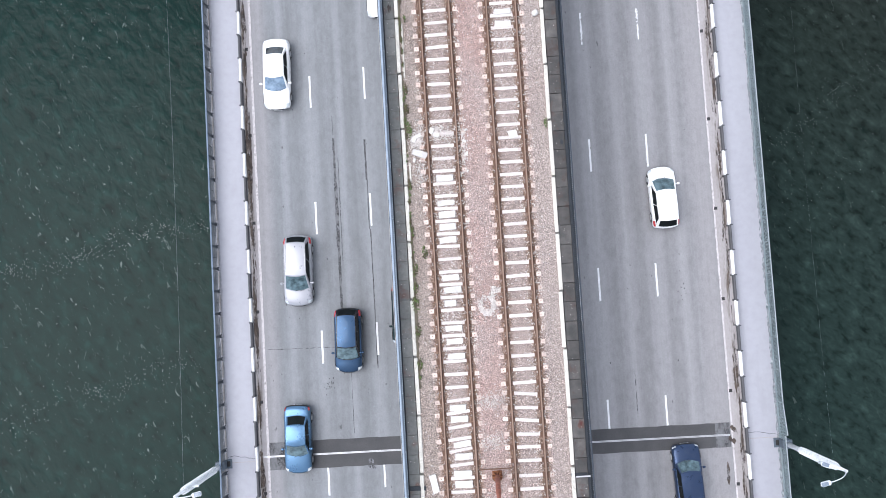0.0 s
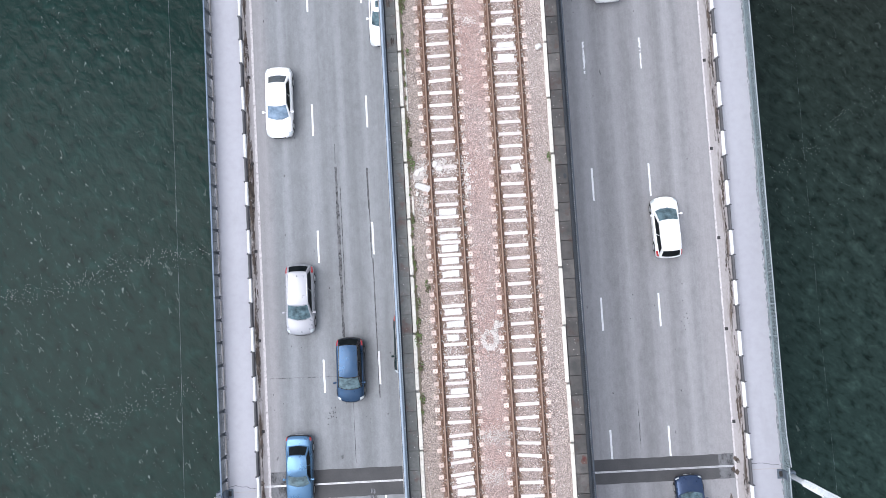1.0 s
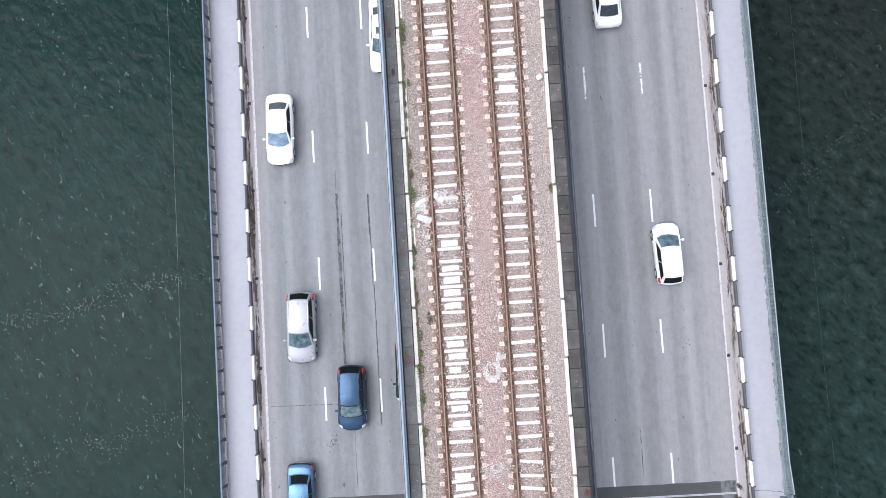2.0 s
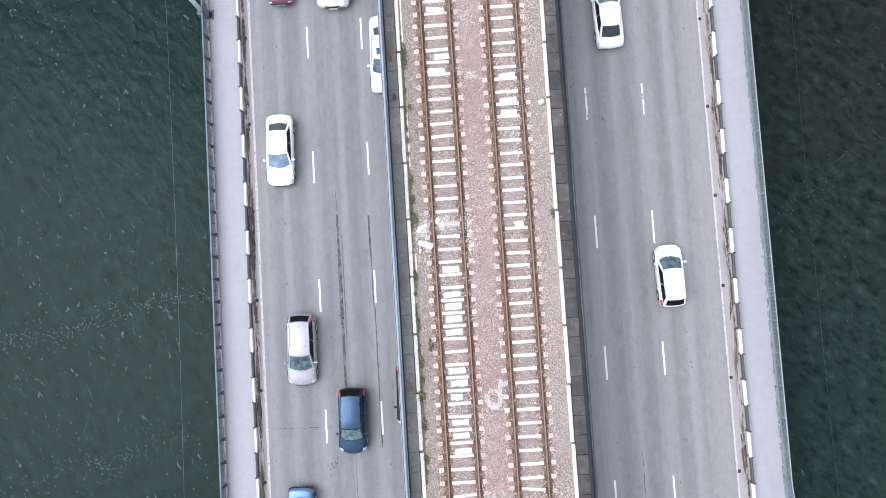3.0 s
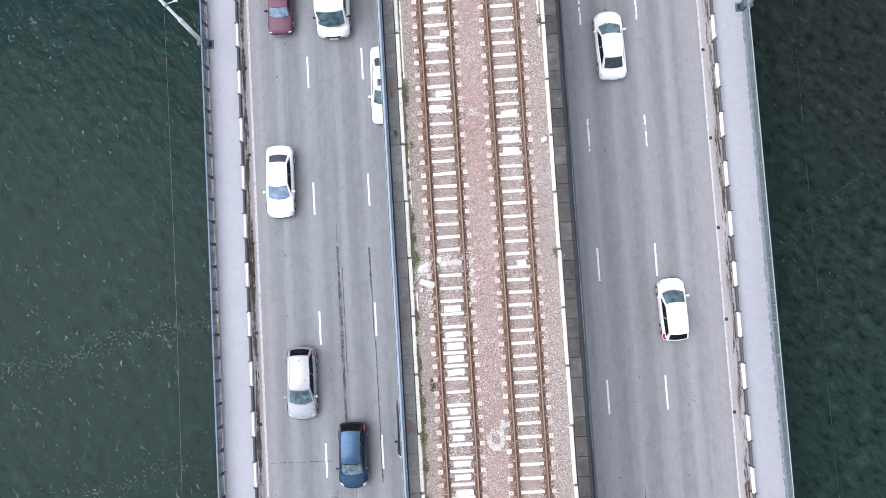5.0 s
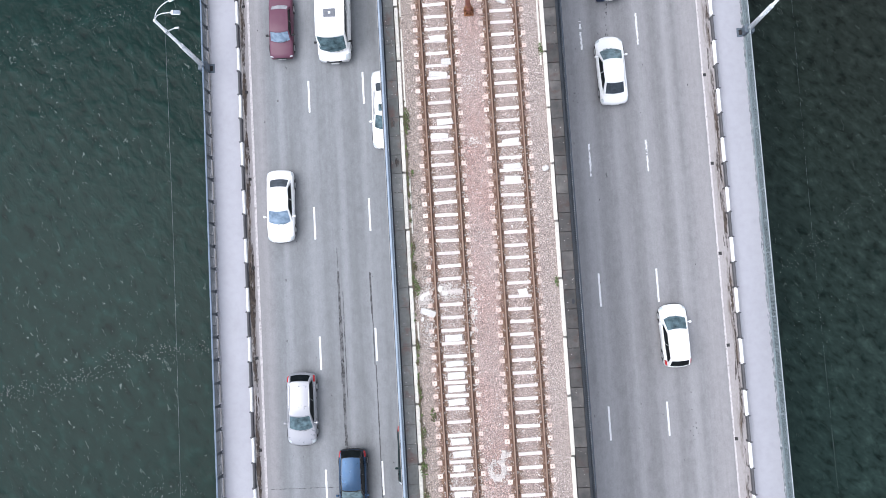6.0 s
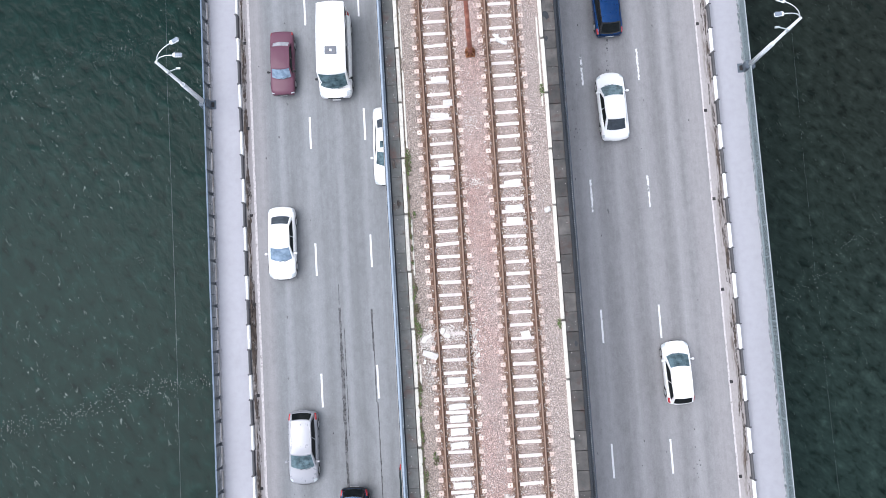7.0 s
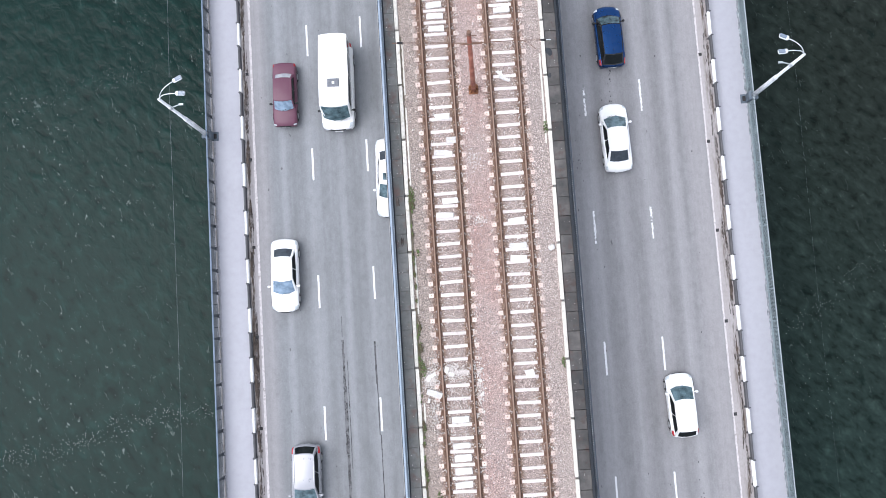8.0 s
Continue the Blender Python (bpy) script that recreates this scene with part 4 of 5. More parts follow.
# pale grit on the walkways
for x0, x1, count, sd in ((-4.56, -4.04, 150, 51), (4.16, 4.76, 90, 52)):
    stones("grit", "pale grit specks scattered on the walkway slabs", count, lambda q, a=x0, b=x1: (q.uniform(a, b), q.uniform(-22, 30)), (0.010, 0.026), CHALK, sd, TOP + 0.096)

# dark soil gathered along the inner foot of the western beams
SOIL = surface("damp_soil", (0.085, 0.072, 0.05), (0.16, 0.135, 0.10), 10, 2.0, 0.95)
for y0, y1, w in ((-11.5, -8.6, 0.13), (-8.2, -3.4, 0.16), (-1.4, 0.2, 0.10), (1.2, 5.6, 0.14), (7.4, 12.6, 0.15), (15.0, 20.5, 0.08)):
    bm = ragged_strip(-3.76, y0, y1, w, 0.045, TOP + 0.02, int(y0 * 3), 0.13, 0.05)
    tagged(part("soil", bm, SOIL), "dark damp soil gathered against the ballast wall", "soil", "soil strips", "structure")


# ---- street lamps and wires ----
def build_lamp(x, y, inward, wrapped, angles, tall=0.93):
    """inward: 1 if the road lies towards +x. The arms reach over the road."""
    lab = "white steel street lamp with two heads on railing plinth"
    if wrapped:
        lab = "white street lamp with two heads and a wound garland"
    ob = thing("street_lamp", lab, "street lamp", "street lamps")
    bm = bmesh.new()
    box(bm, -0.29, 0.29, -0.27, 0.27, -0.25, 0.85, 0.04)
    part("plinth", bm, PLINTH, ob)
    bm = bmesh.new()
    box(bm, inward * 0.36 - 0.10, inward * 0.36 + 0.10, -0.16, 0.16, -0.02, 0.12, 0.02)
    part("access_hatch", bm, DARK, ob)
    bm = bmesh.new()
    box(bm, inward * 0.42 - 0.16, inward * 0.42 + 0.16, -0.30, 0.30, -0.02, 0.03, 0.01)
    part("foot_frame", bm, PLINTH, ob)
    bm = bmesh.new()
    tube(bm, [(0, 0, 0.8), (0, 0, 4.6), (0, 0, 4.62), (0, 0, 9.0)], [0.15, 0.135, 0.10, 0.08], 14)
    part("pole", bm, LAMP_WHITE, ob, smooth=True)
    bm = bmesh.new()
    tube(bm, [(0, 0, 4.45), (0, 0, 4.75)], 0.140, 14)
    part("collar", bm, LAMP_WHITE, ob)
    bm = bmesh.new()
    tube(bm, [(0, 0, 7.1), (0, 0, 7.35)], 0.115, 10)
    tube(bm, [(0, 0, 7.2), (inward * 0.55, 0.15, 7.25)], 0.035, 6)
    box(bm, inward * 0.5, inward * 0.75, 0.1, 0.2, 7.2, 7.3)
    part("clamp", bm, GALV, ob)
    if wrapped:
        bm = bmesh.new()
        rg, low = random.Random(int(x)), 2.0 if x < 0 else 2.9
        # a garland wound round the pole in both directions
        for way, turns in ((1, 24), (-1, 21)):
            k = turns * 8
            pts = []
            for i in range(k + 1):
                a, r = way * 6.2832 * turns * i / k, 0.20 + rg.uniform(-0.018, 0.018)
                pts.append((r * math.cos(a), r * math.sin(a), low + (7.7 - low) * i / k + rg.uniform(-0.02, 0.02)))
            tube(bm, pts, 0.024, 4)
        part("garland", bm, WRAP, ob)
    for a in angles:
        t = radians(a)
        dx, dy = inward * math.cos(t), math.sin(t)
        bm = bmesh.new()
        pts = []
        for i in range(9):
            u = i / 8
            r = 1.38 * u - 0.18 * math.sin(u * math.pi)
            pts.append((dx * r, dy * r, 8.9 + 1.25 * math.sin(u * math.pi / 2)))
        tube(bm, pts, 0.026, 8)
        arm = part("arm", bm, LAMP_WHITE, ob, smooth=True)
        m = pose(dx * 1.61, dy * 1.61, 10.17, 0, 0, math.degrees(math.atan2(dy, dx)))
        bm = bmesh.new()
        box(bm, -0.27, 0.25, -0.125, 0.125, -0.07, 0.07, 0.05, m=m)
        head = part("lamp_head", bm, LAMP_WHITE, ob)
        bm = bmesh.new()
        box(bm, -0.12, 0.24, -0.10, 0.10, 0.068, 0.085, 0.01, m=m)
        part("lid_panel", bm, LENS, head)
    ob.matrix_basis = pose(x, y, 0.17) @ Matrix.Diagonal((1, 1, tall, 1))


build_lamp(-17.16, 17.90, 1, False, (-4, 25), 0.965)
build_lamp(-17.18, -16.5, 1, True, (-20, 11))
build_lamp(18.08, 17.95, -1, False, (-4, 25))
build_lamp(18.18, -16.98, -1, True, (-11, 23))


def build_wire(x, z, sag, y0, y1, r, label, material):
    bm = bmesh.new()
    pts = [(x, y0 + (y1 - y0) * i / 16, z - sag * (1 - (2 * i / 16 - 1) ** 2)) for i in range(17)]
    tube(bm, pts, r, 5)
    tagged(part("overhead_wire", bm, material), label, "wire", "overhead wires")


for y0, y1 in ((-50.2, -16.35), (-16.35, 17.5), (17.5, 51.3)):
    build_wire(-17.3, 6.9, 0.3, y0, y1, 0.0032, "thin grey overhead wire strung between street lamps", PALE_STEEL)
    build_wire(18.25, 6.9, 0.3, y0 - 0.3, y1 + 0.1, 0.0010, "thin dark overhead wire strung between street lamps", GREY_RAIL)


# ---- catenary masts ----
def build_mast(x, y, tilt, tie):
    ob = thing("catenary_mast", "rust-red steel catenary mast standing between the tracks", "mast", "catenary masts")
    bm = bmesh.new()
    box(bm, -0.26, 0.26, -0.24, 0.24, -0.1, 0.10, 0.03)
    for a in (-0.2, 0.2):
        for b in (-0.18, 0.18):
            tube(bm, [(a, b, 0.1), (a, b, 0.22)], 0.03, 6)
    for k in range(8):
        t = k * math.pi / 4
        box(bm, 0.14, 0.27, -0.02, 0.02, 0.08, 0.42, m=pose(0, 0, 0, 0, 0, math.degrees(t)))
    part("base_plate", bm, BASE_RUST, ob)
    if tie:
        bm = bmesh.new()
        tube(bm, [(-0.85, 0.34, 0.12), (0.75, 0.36, 0.12)], 0.03, 6)
        part("tie_rod", bm, FASTENER, ob)
    bm = bmesh.new()
    tube(bm, [(0, 0, 0.1), (0, 0, 3.4), (0, 0, 3.42), (0, 0, 8.4)], [0.135, 0.125, 0.112, 0.10], 12)
    part("column", bm, MAST_RUST, ob, smooth=True)
    for z, rad in ((0.9, 0.15), (3.42, 0.14), (5.6, 0.122)):
        bm = bmesh.new()
        tube(bm, [(0, 0, z), (0, 0, z + 0.14)], rad, 12)
        part("collar", bm, BASE_RUST if z < 1 else MAST_RUST, ob)
    bm = bmesh.new()
    tube(bm, [(0, 0, 8.39), (0, 0, 8.65)], [0.11, 0.09], 12)
    part("cap", bm, FASTENER, ob)
    for s, reach in ((-1, 3.15), (1, 3.3)):
        bm = bmesh.new()
        tube(bm, [(s * 0.1, -0.06, 7.42), (s * 1.2, -0.03 - s * 0.07, 7.44), (s * 2.2, 0.01 - s * 0.13, 7.42), (s * reach, 0.02 - s * 0.20, 7.40)], [0.030, 0.022, 0.018, 0.016], 6)
        part("cross_arm", bm, FASTENER, ob)
        bm = bmesh.new()
        tube(bm, [(s * (reach - 0.12), 0.02 - s * 0.20, 7.40), (s * (reach + 0.12), 0.02 - s * 0.21, 7.40)], 0.055, 8)
        part("insulator", bm, DARK, ob)
        bm = bmesh.new()
        tube(bm, [(s * (reach + 0.12), 0.02 - s * 0.21, 7.40), (s * (reach + 0.36), 0.02 - s * 0.22, 7.40)], 0.024, 6)
        part("arm_tip", bm, GALV if s > 0 else FASTENER, ob)
    bm = bmesh.new()
    tube(bm, [(2.35, -0.14, 7.42), (2.62, -0.22, 7.30), (2.95, -0.48, 7.15)], 0.014, 5)
    part("strut", bm, FASTENER, ob)
    bm = bmesh.new()
    tube(bm, [(-0.16, 0.16, 7.75), (0.34, 0.14, 7.75)], 0.03, 6)
    tube(bm, [(-0.42, -0.10, 7.40), (0.55, -0.10, 7.40)], 0.034, 6)
    part("bracket", bm, FASTENER, ob)
    ob.matrix_basis = pose(x, y, TOP + 0.02, 0, tilt, 0)


build_mast(0.08, 17.22, -1.9, False)
build_mast(0.05, -16.22, -1.0, True)


# ---- loose slabs, rubble and weeds on the track ----
def cover_slab(w, d, seed):
    rng = random.Random(seed)
    bm = bmesh.new()
    pts = []
    for sx, sy in ((-1, -1), (-0.2, -1), (1, -1), (1, 0.3), (1, 1), (0.1, 1), (-1, 1), (-1, -0.2)):
        pts.append((sx * w / 2 + rng.uniform(-0.03, 0.03), sy * d / 2 + rng.uniform(-0.025, 0.025)))
    lo = [bm.verts.new((x, y, -0.05)) for x, y in pts]
    hi = [bm.verts.new((x * 0.97, y * 0.96, 0.065 + rng.uniform(-0.006, 0.006))) for x, y in pts]
    k = len(pts)
    for i in range(k):
        bm.faces.new((lo[i], lo[(i + 1) % k], hi[(i + 1) % k], hi[i]))
    bm.faces.new(hi)
    bm.faces.new(lo[::-1])
    return bm


LOOSE = [(-1.30, 14.52, 0.51), (-1.89, 13.86, 0.79), (-1.49, 13.77, 0.36), (-1.58, 11.22, 0.85), (-1.91, 10.45, 0.94), (-1.71, 15.83, 0.85), (-1.77, -0.34, 0.91),
         (-1.79, -1.69, 0.91), (-1.77, -2.32, 0.91), (-1.76, -2.98, 0.91), (-1.80, -3.69, 0.91), (-1.79, -5.73, 0.91), (-1.71, -6.38, 0.94)]
LOOSE2 = [(-1.87, -7.08, 0.60), (-1.76, -8.40, 0.91), (-1.77, -9.10, 0.85), (-1.72, -9.89, 0.94), (-1.64, -15.14, 0.94), (-1.74, -16.02, 0.94), (-1.70, -16.58, 0.91),
          (-1.84, -17.49, 0.85), (-1.81, 22.16, 0.88), (-1.78, 21.51, 0.91), (-1.72, 20.80, 0.88), (2.06, 22.22, 0.91), (1.90, 21.59, 0.91)]
LOOSE3 = [(1.87, 8.57, 0.91), (1.86, 7.90, 0.91), (1.88, 9.91, 0.91), (-1.80, -12.6, 0.9), (-1.75, -13.2, 0.92)]
TURNED = [(-1.66, -14.51, 0.94, 8), (-3.27, -16.50, 0.97, -78), (1.62, 17.93, 0.66, -52, 0.15), (1.80, 17.72, 0.62, -24, 0.15), (1.60, 18.1, 0.20, 20, 0.13), (2.01, 1.81, 0.48, 10), (-3.05, 1.06, 0.85, -22),
          (-3.32, 1.86, 0.36, 62, 0.22), (-3.06, 2.06, 0.28, 20, 0.18), (-2.34, 2.26, 0.34, 68, 0.22), (-2.10, 2.02, 0.30, -12, 0.20), (-0.55, 0.90, 0.25, 40, 0.12),
          (-0.62, 1.62, 0.22, -30, 0.10), (-3.36, 0.72, 0.25, 80, 0.15), (-0.52, 2.2, 0.2, 15, 0.10)]
lr = random.Random(44)
for row in LOOSE + LOOSE2 + LOOSE3 + TURNED:
    x, y, w = row[:3]
    turn = row[3] if len(row) > 3 else lr.uniform(-2, 4)
    ob = part("cover_slab", cover_slab(w, row[4] if len(row) > 4 else 0.42 if w < 0.5 and len(row) > 3 else lr.uniform(0.29, 0.36), lr.randrange(9999)), COVER)
    ob.matrix_basis = pose(x, y, TOP + 0.07, lr.uniform(-2, 2), lr.uniform(-2, 2), turn)
    tagged(ob, "pale concrete cover slab lying loose on the track bed", "concrete slab", "loose cover slabs")

for k, (cx, cy, sx, sy, n, s0, s1) in enumerate(((-1.55, 2.05, 0.75, 0.35, 260, 0.015, 0.05), (-2.2, 2.2, 0.40, 0.30, 420, 0.012, 0.042), (-3.22, 1.76, 0.30, 0.42, 620, 0.012, 0.042),
                                                  (-2.95, 2.5, 0.25, 0.6, 110, 0.015, 0.045), (-3.05, 0.3, 0.3, 1.0, 150, 0.015, 0.045), (-1.75, 1.0, 0.8, 1.0, 150, 0.012, 0.035),
                                                  (-0.72, 1.2, 0.30, 1.8, 190, 0.02, 0.065), (0.12, -7.25, 0.8, 0.6, 150, 0.012, 0.035), (-1.75, -7.5, 0.8, 2.6, 520, 0.012, 0.042),
                                                  (0.0, -12.35, 0.9, 0.42, 620, 0.012, 0.032), (-0.05, -14.45, 0.7, 0.4, 420, 0.012, 0.032), (1.9, 7.6, 0.8, 2.2, 380, 0.012, 0.042),
                                                  (-1.8, -1.6, 0.8, 2.4, 420, 0.012, 0.042), (-0.1, 10.1, 0.35, 0.3, 130, 0.012, 0.04), (-0.15, 13.4, 0.35, 0.45, 130, 0.012, 0.04),
                                                  (-2.95, -0.4, 0.35, 0.8, 70, 0.015, 0.05))):
    def spot(r, cx=cx, cy=cy, sx=sx, sy=sy):
        return cx + r.gauss(0, sx * 0.6), cy + r.gauss(0, sy * 0.6)
    stones("rubble", "patch of chalky white rubble spilled on the ballast", n, spot, (s0, s1), CHALK, 70 + k, TOP + 0.052)


def strewn(r):
    if r.random() < 0.55:
        return r.choice((-1.79, 1.815)) + r.choice((-1, 1)) * abs(r.gauss(0.75, 0.3)), r.uniform(-22, 30)
    return r.uniform(-3.6, 3.8), r.uniform(-22, 30)


def ring_of_chalk(r):
    if r.random() < 0.16:
        u = r.random()
        return 0.40 + 0.06 * u + r.gauss(0, 0.05), -6.85 + 0.55 * u
    a = -1.1 + r.triangular(-2.9, 2.6, 0.0) if r.random() < 0.7 else r.uniform(-3.1, 3.1)
    d = 1.0 + r.gauss(0, 0.19)
    return 0.07 + d * 0.37 * math.cos(a), -7.28 + d * 0.44 * math.sin(a)


stones("rubble", "ring of chalky white rubble spilled on the ballast", 900, ring_of_chalk, (0.015, 0.045), CHALK, 402, TOP + 0.045)
stones("rubble", "fallen chalky white lump beside a sleeper end", 40, lambda r: (0.66 + r.gauss(0, 0.10), -6.52 + r.gauss(0, 0.06)), (0.03, 0.07), CHALK, 403, TOP + 0.06)


def by_the_rail(r):
    return r.choice((-0.78, 2.30, 2.86, -2.25)) + r.gauss(0, 0.13), r.uniform(-22, 30)


stones("pale_chips", "pale broken chips lying along the rails", 2600, by_the_rail, (0.018, 0.05), CHALK, 6, TOP + 0.045)
stones("pale_chips", "pale stone chips strewn over the track bed", 5200, strewn, (0.017, 0.044), CHALK, 5, TOP + 0.045)

bm = bmesh.new()
box(bm, -0.17, 0.17, -0.14, 0.14, -0.05, 0.2, 0.06)
rock = part("rock", bm, COVER)
rock.matrix_basis = pose(3.63, 8.36, TOP + 0.05, 5, 4, 30)
tagged(rock, "single pale rock lying beside the ballast wall", "rock")


def build_weed(x, y, size, seed, dry):
    rng = random.Random(seed)
    bm = bmesh.new()
    for _ in range(int(90 * size)):
        a, r = rng.uniform(0, 6.28), size * 0.42 * math.sqrt(rng.random())
        px, py, h = r * math.cos(a) * 0.6, r * math.sin(a) * 1.5, rng.uniform(0.02, 0.16 + 0.2 * size)
        s, t = rng.uniform(0.035, 0.085), rng.uniform(0, 6.28)
        d = Vector((math.cos(t), math.sin(t), rng.uniform(-0.3, 0.5)))
        q = Vector((-math.sin(t), math.cos(t), rng.uniform(-0.3, 0.3)))
        p = Vector((px, py, h))
        v = [bm.verts.new(p + o) for o in (-d * s, q * s * 0.45, d * s, -q * s * 0.45)]
        bm.faces.new(v).material_index = 1 if rng.random() < dry else 0
    for _ in range(max(3, int(8 * size))):
        a = rng.uniform(0, 6.28)
        tube(bm, [(0, rng.uniform(-0.3, 0.3) * size, -0.02), (0.2 * size * math.cos(a), 0.4 * size * math.sin(a), 0.15 + 0.15 * size)], 0.006, 4)
    ob = part("weed", bm, (LEAF, DRY_LEAF))
    ob.location = (x, y, TOP + 0.02)
    tagged(ob, "low straggly green weed growing against the ballast wall", "weed", "weeds")


for k, (x, y, s, dry) in enumerate(((-3.62, 11.61, 0.7, 0.3), (-3.48, 8.53, 0.3, 0.4), (-3.64, 4.6, 0.45, 0.7), (-3.62, 3.53, 0.5, 0.7), (-3.56, 2.39, 0.65, 0.15), (-3.08, -4.3, 0.55, 0.6),
                                    (-3.64, -5.19, 0.6, 0.6), (-3.71, -7.01, 0.7, 0.4), (-3.67, -8.42, 0.6, 0.6), (3.80, 14.87, 0.5, 0.3), (3.82, 2.32, 0.4, 0.2), (-3.63, 11.0, 0.5, 0.6),
                                    (-3.66, -10.22, 0.5, 0.6), (-3.66, -0.71, 0.3, 0.5), (-3.66, -6.2, 0.5, 0.5))):
    build_weed(x, y, s, k, dry)
wr = random.Random(61)
for k in range(56):
    build_weed(-3.72 + wr.uniform(-0.05, 0.06), wr.uniform(-11, 12.5), wr.uniform(0.10, 0.26), 100 + k, wr.choice((0.3, 0.7, 0.85)))


# ---- vehicles ----
def loft(bm, rings, close=True, slot=0):
    vs = [[bm.verts.new(p) for p in r] for r in rings]
    for a, b in zip(vs, vs[1:]):
        for k in range(len(a) - 1):
            bm.faces.new((a[k], a[k + 1], b[k + 1], b[k])).material_index = slot
    if close:
        bm.faces.new(vs[0][::-1]).material_index = slot
        bm.faces.new(vs[-1]).material_index = slot
    bmesh.ops.recalc_face_normals(bm, faces=bm.faces[:])
    return vs


def grid_patch(bm, a, b, rows, cols, u0, u1, v0, v1, lift=0.0, slot=0):
    """A patch between the polylines a (v = 0) and b (v = 1), cut to u0..u1 and v0..v1 and lifted along its normal."""
    def at(line, u):
        s = u * (len(line) - 1)
        i = min(int(s), len(line) - 2)
        return Vector(line[i]).lerp(Vector(line[i + 1]), s - i)
    pts = [[at(a, u0 + (u1 - u0) * c / cols).lerp(at(b, u0 + (u1 - u0) * c / cols), v0 + (v1 - v0) * r / rows) for c in range(cols + 1)] for r in range(rows + 1)]
    nrm = (pts[0][-1] - pts[0][0]).cross(pts[-1][0] - pts[0][0]).normalized()
    vs = [[bm.verts.new(p + nrm * lift) for p in row] for row in pts]
    for r in range(rows):
        for c in range(cols):
            bm.faces.new((vs[r][c], vs[r][c + 1], vs[r + 1][c + 1], vs[r + 1][c])).material_index = slot


def build_vehicle(name, label, category, colour, x, y, heading, length, width, height, hood, screen, roof_end, deck, belt=0.86, nose=0.72, roof_w=0.74, rough=0.25, metal=0.0,
                  extras=(), lamp_red=True, trim_roof=None, round_nose=0.10):
    """Front towards +y. hood, screen, roof_end, deck: distances from the front, as parts of the length, of the screen's foot, the roof's front and back edge and the rear window's foot."""
    ob = thing(name, label, category, "vehicles")
    body_paint = paint(name + "_paint", colour, rough, metal)
    hw = width / 2
    L = length

    def yy(u):
        return L / 2 - u * L

    # lower body: u, share of half width, top height, crown
    tail_top = belt + 0.04 if deck < 0.95 else belt + 0.02
    fb, rb = 0.10 + 1.5 * round_nose, 0.06 + 0.9 * round_nose
    stations = [(0.0, 0.90, nose - 0.20, 0.02), (0.008, 0.94, nose - 0.10, 0.03), (0.025, 0.965, nose - 0.03, 0.035), (0.06, 0.98, nose + 0.015, 0.04), (0.10, 0.99, nose + 0.04, 0.05), (0.15, 1.0, nose + 0.07, 0.055),
                (0.20, 1.0, nose + 0.09, 0.06), (max(hood, 0.21), 1.0, belt, 0.06), (0.5, 1.0, belt + 0.02, 0.04), (0.80, 0.995, belt + 0.04, 0.04), (0.88, 0.985, tail_top, 0.04),
                (0.93, 0.975, tail_top, 0.04), (0.965, 0.955, tail_top - 0.03, 0.035), (0.988, 0.93, tail_top - 0.10, 0.03), (1.0, 0.88, tail_top - 0.22, 0.02)]
    if hood < 0.2:
        stations = [s for s in stations if s[0] < hood or s[0] > 0.205]
        stations = [s if abs(s[0] - 0.21) > 0.001 else (hood, 0.985, belt, 0.06) for s in stations]
    rings = []
    for u, w, zt, cr in stations:
        w *= hw
        zb = 0.20 if 0.03 < u < 0.97 else 0.28
        half = [(w * 0.90, zb), (w * 0.985, zb + 0.14), (w, zb + (zt - zb) * 0.55), (w * 0.985, zb + (zt - zb) * 0.8), (w * 0.94, zt - 0.03), (w * 0.86, zt), (w * 0.72, zt + cr * 0.45), (w * 0.5, zt + cr * 0.75), (w * 0.25, zt + cr * 0.95), (0, zt + cr)]
        df, dr = max(0.0, 1 - u / 0.22) ** 1.3, max(0.0, (u - 0.84) / 0.16) ** 1.3
        ring = [(a, yy(u) - fb * df * (a / hw) ** 2.6 + rb * dr * (a / hw) ** 2.6, z) for a, z in half]
        rings.append(ring + [(-a, b, z) for a, b, z in ring[-2::-1]])
    bm = bmesh.new()
    loft(bm, rings)
    part("body", bm, body_paint, ob, smooth=True)

    def on_body(first, last, i0, i1, lift):
        """A patch that follows the body's skin, just proud of it."""
        out = []
        for r in rings[first:last + 1]:
            row = []
            for p in r[i0:i1 + 1]:
                d = Vector((p[0], p[1] * 0.35, p[2] - 0.35)).normalized()
                row.append(tuple(Vector(p) + d * lift))
            out.append(row)
        m = bmesh.new()
        loft(m, out, close=False)
        return m

    # cabin
    zb, zr = belt + 0.03, height
    bw, rw = hw * 0.90, hw * roof_w
    k = 8
    bow = 0.055 * L / 4.3

    def arc(u, w, z, b, crown=0.0):
        return [(w * s, yy(u) + b * (1 - s * s), z + crown * (1 - s * s)) for s in (1 - 2 * i / k for i in range(k + 1))][::-1]

    f0, f1 = arc(hood, bw * 0.97, zb, bow * 3.6), arc(screen, rw * 0.96, zr - 0.055, bow * 1.5)
    r0, r1 = arc(deck, bw * 0.88, zb + 0.03, -bow * 1.8), arc(roof_end, rw * 0.91, zr - 0.065, -bow * 1.0)
    bm = bmesh.new()
    loft(bm, [f0, f1], close=False)
    # roof
    roof_rows = []
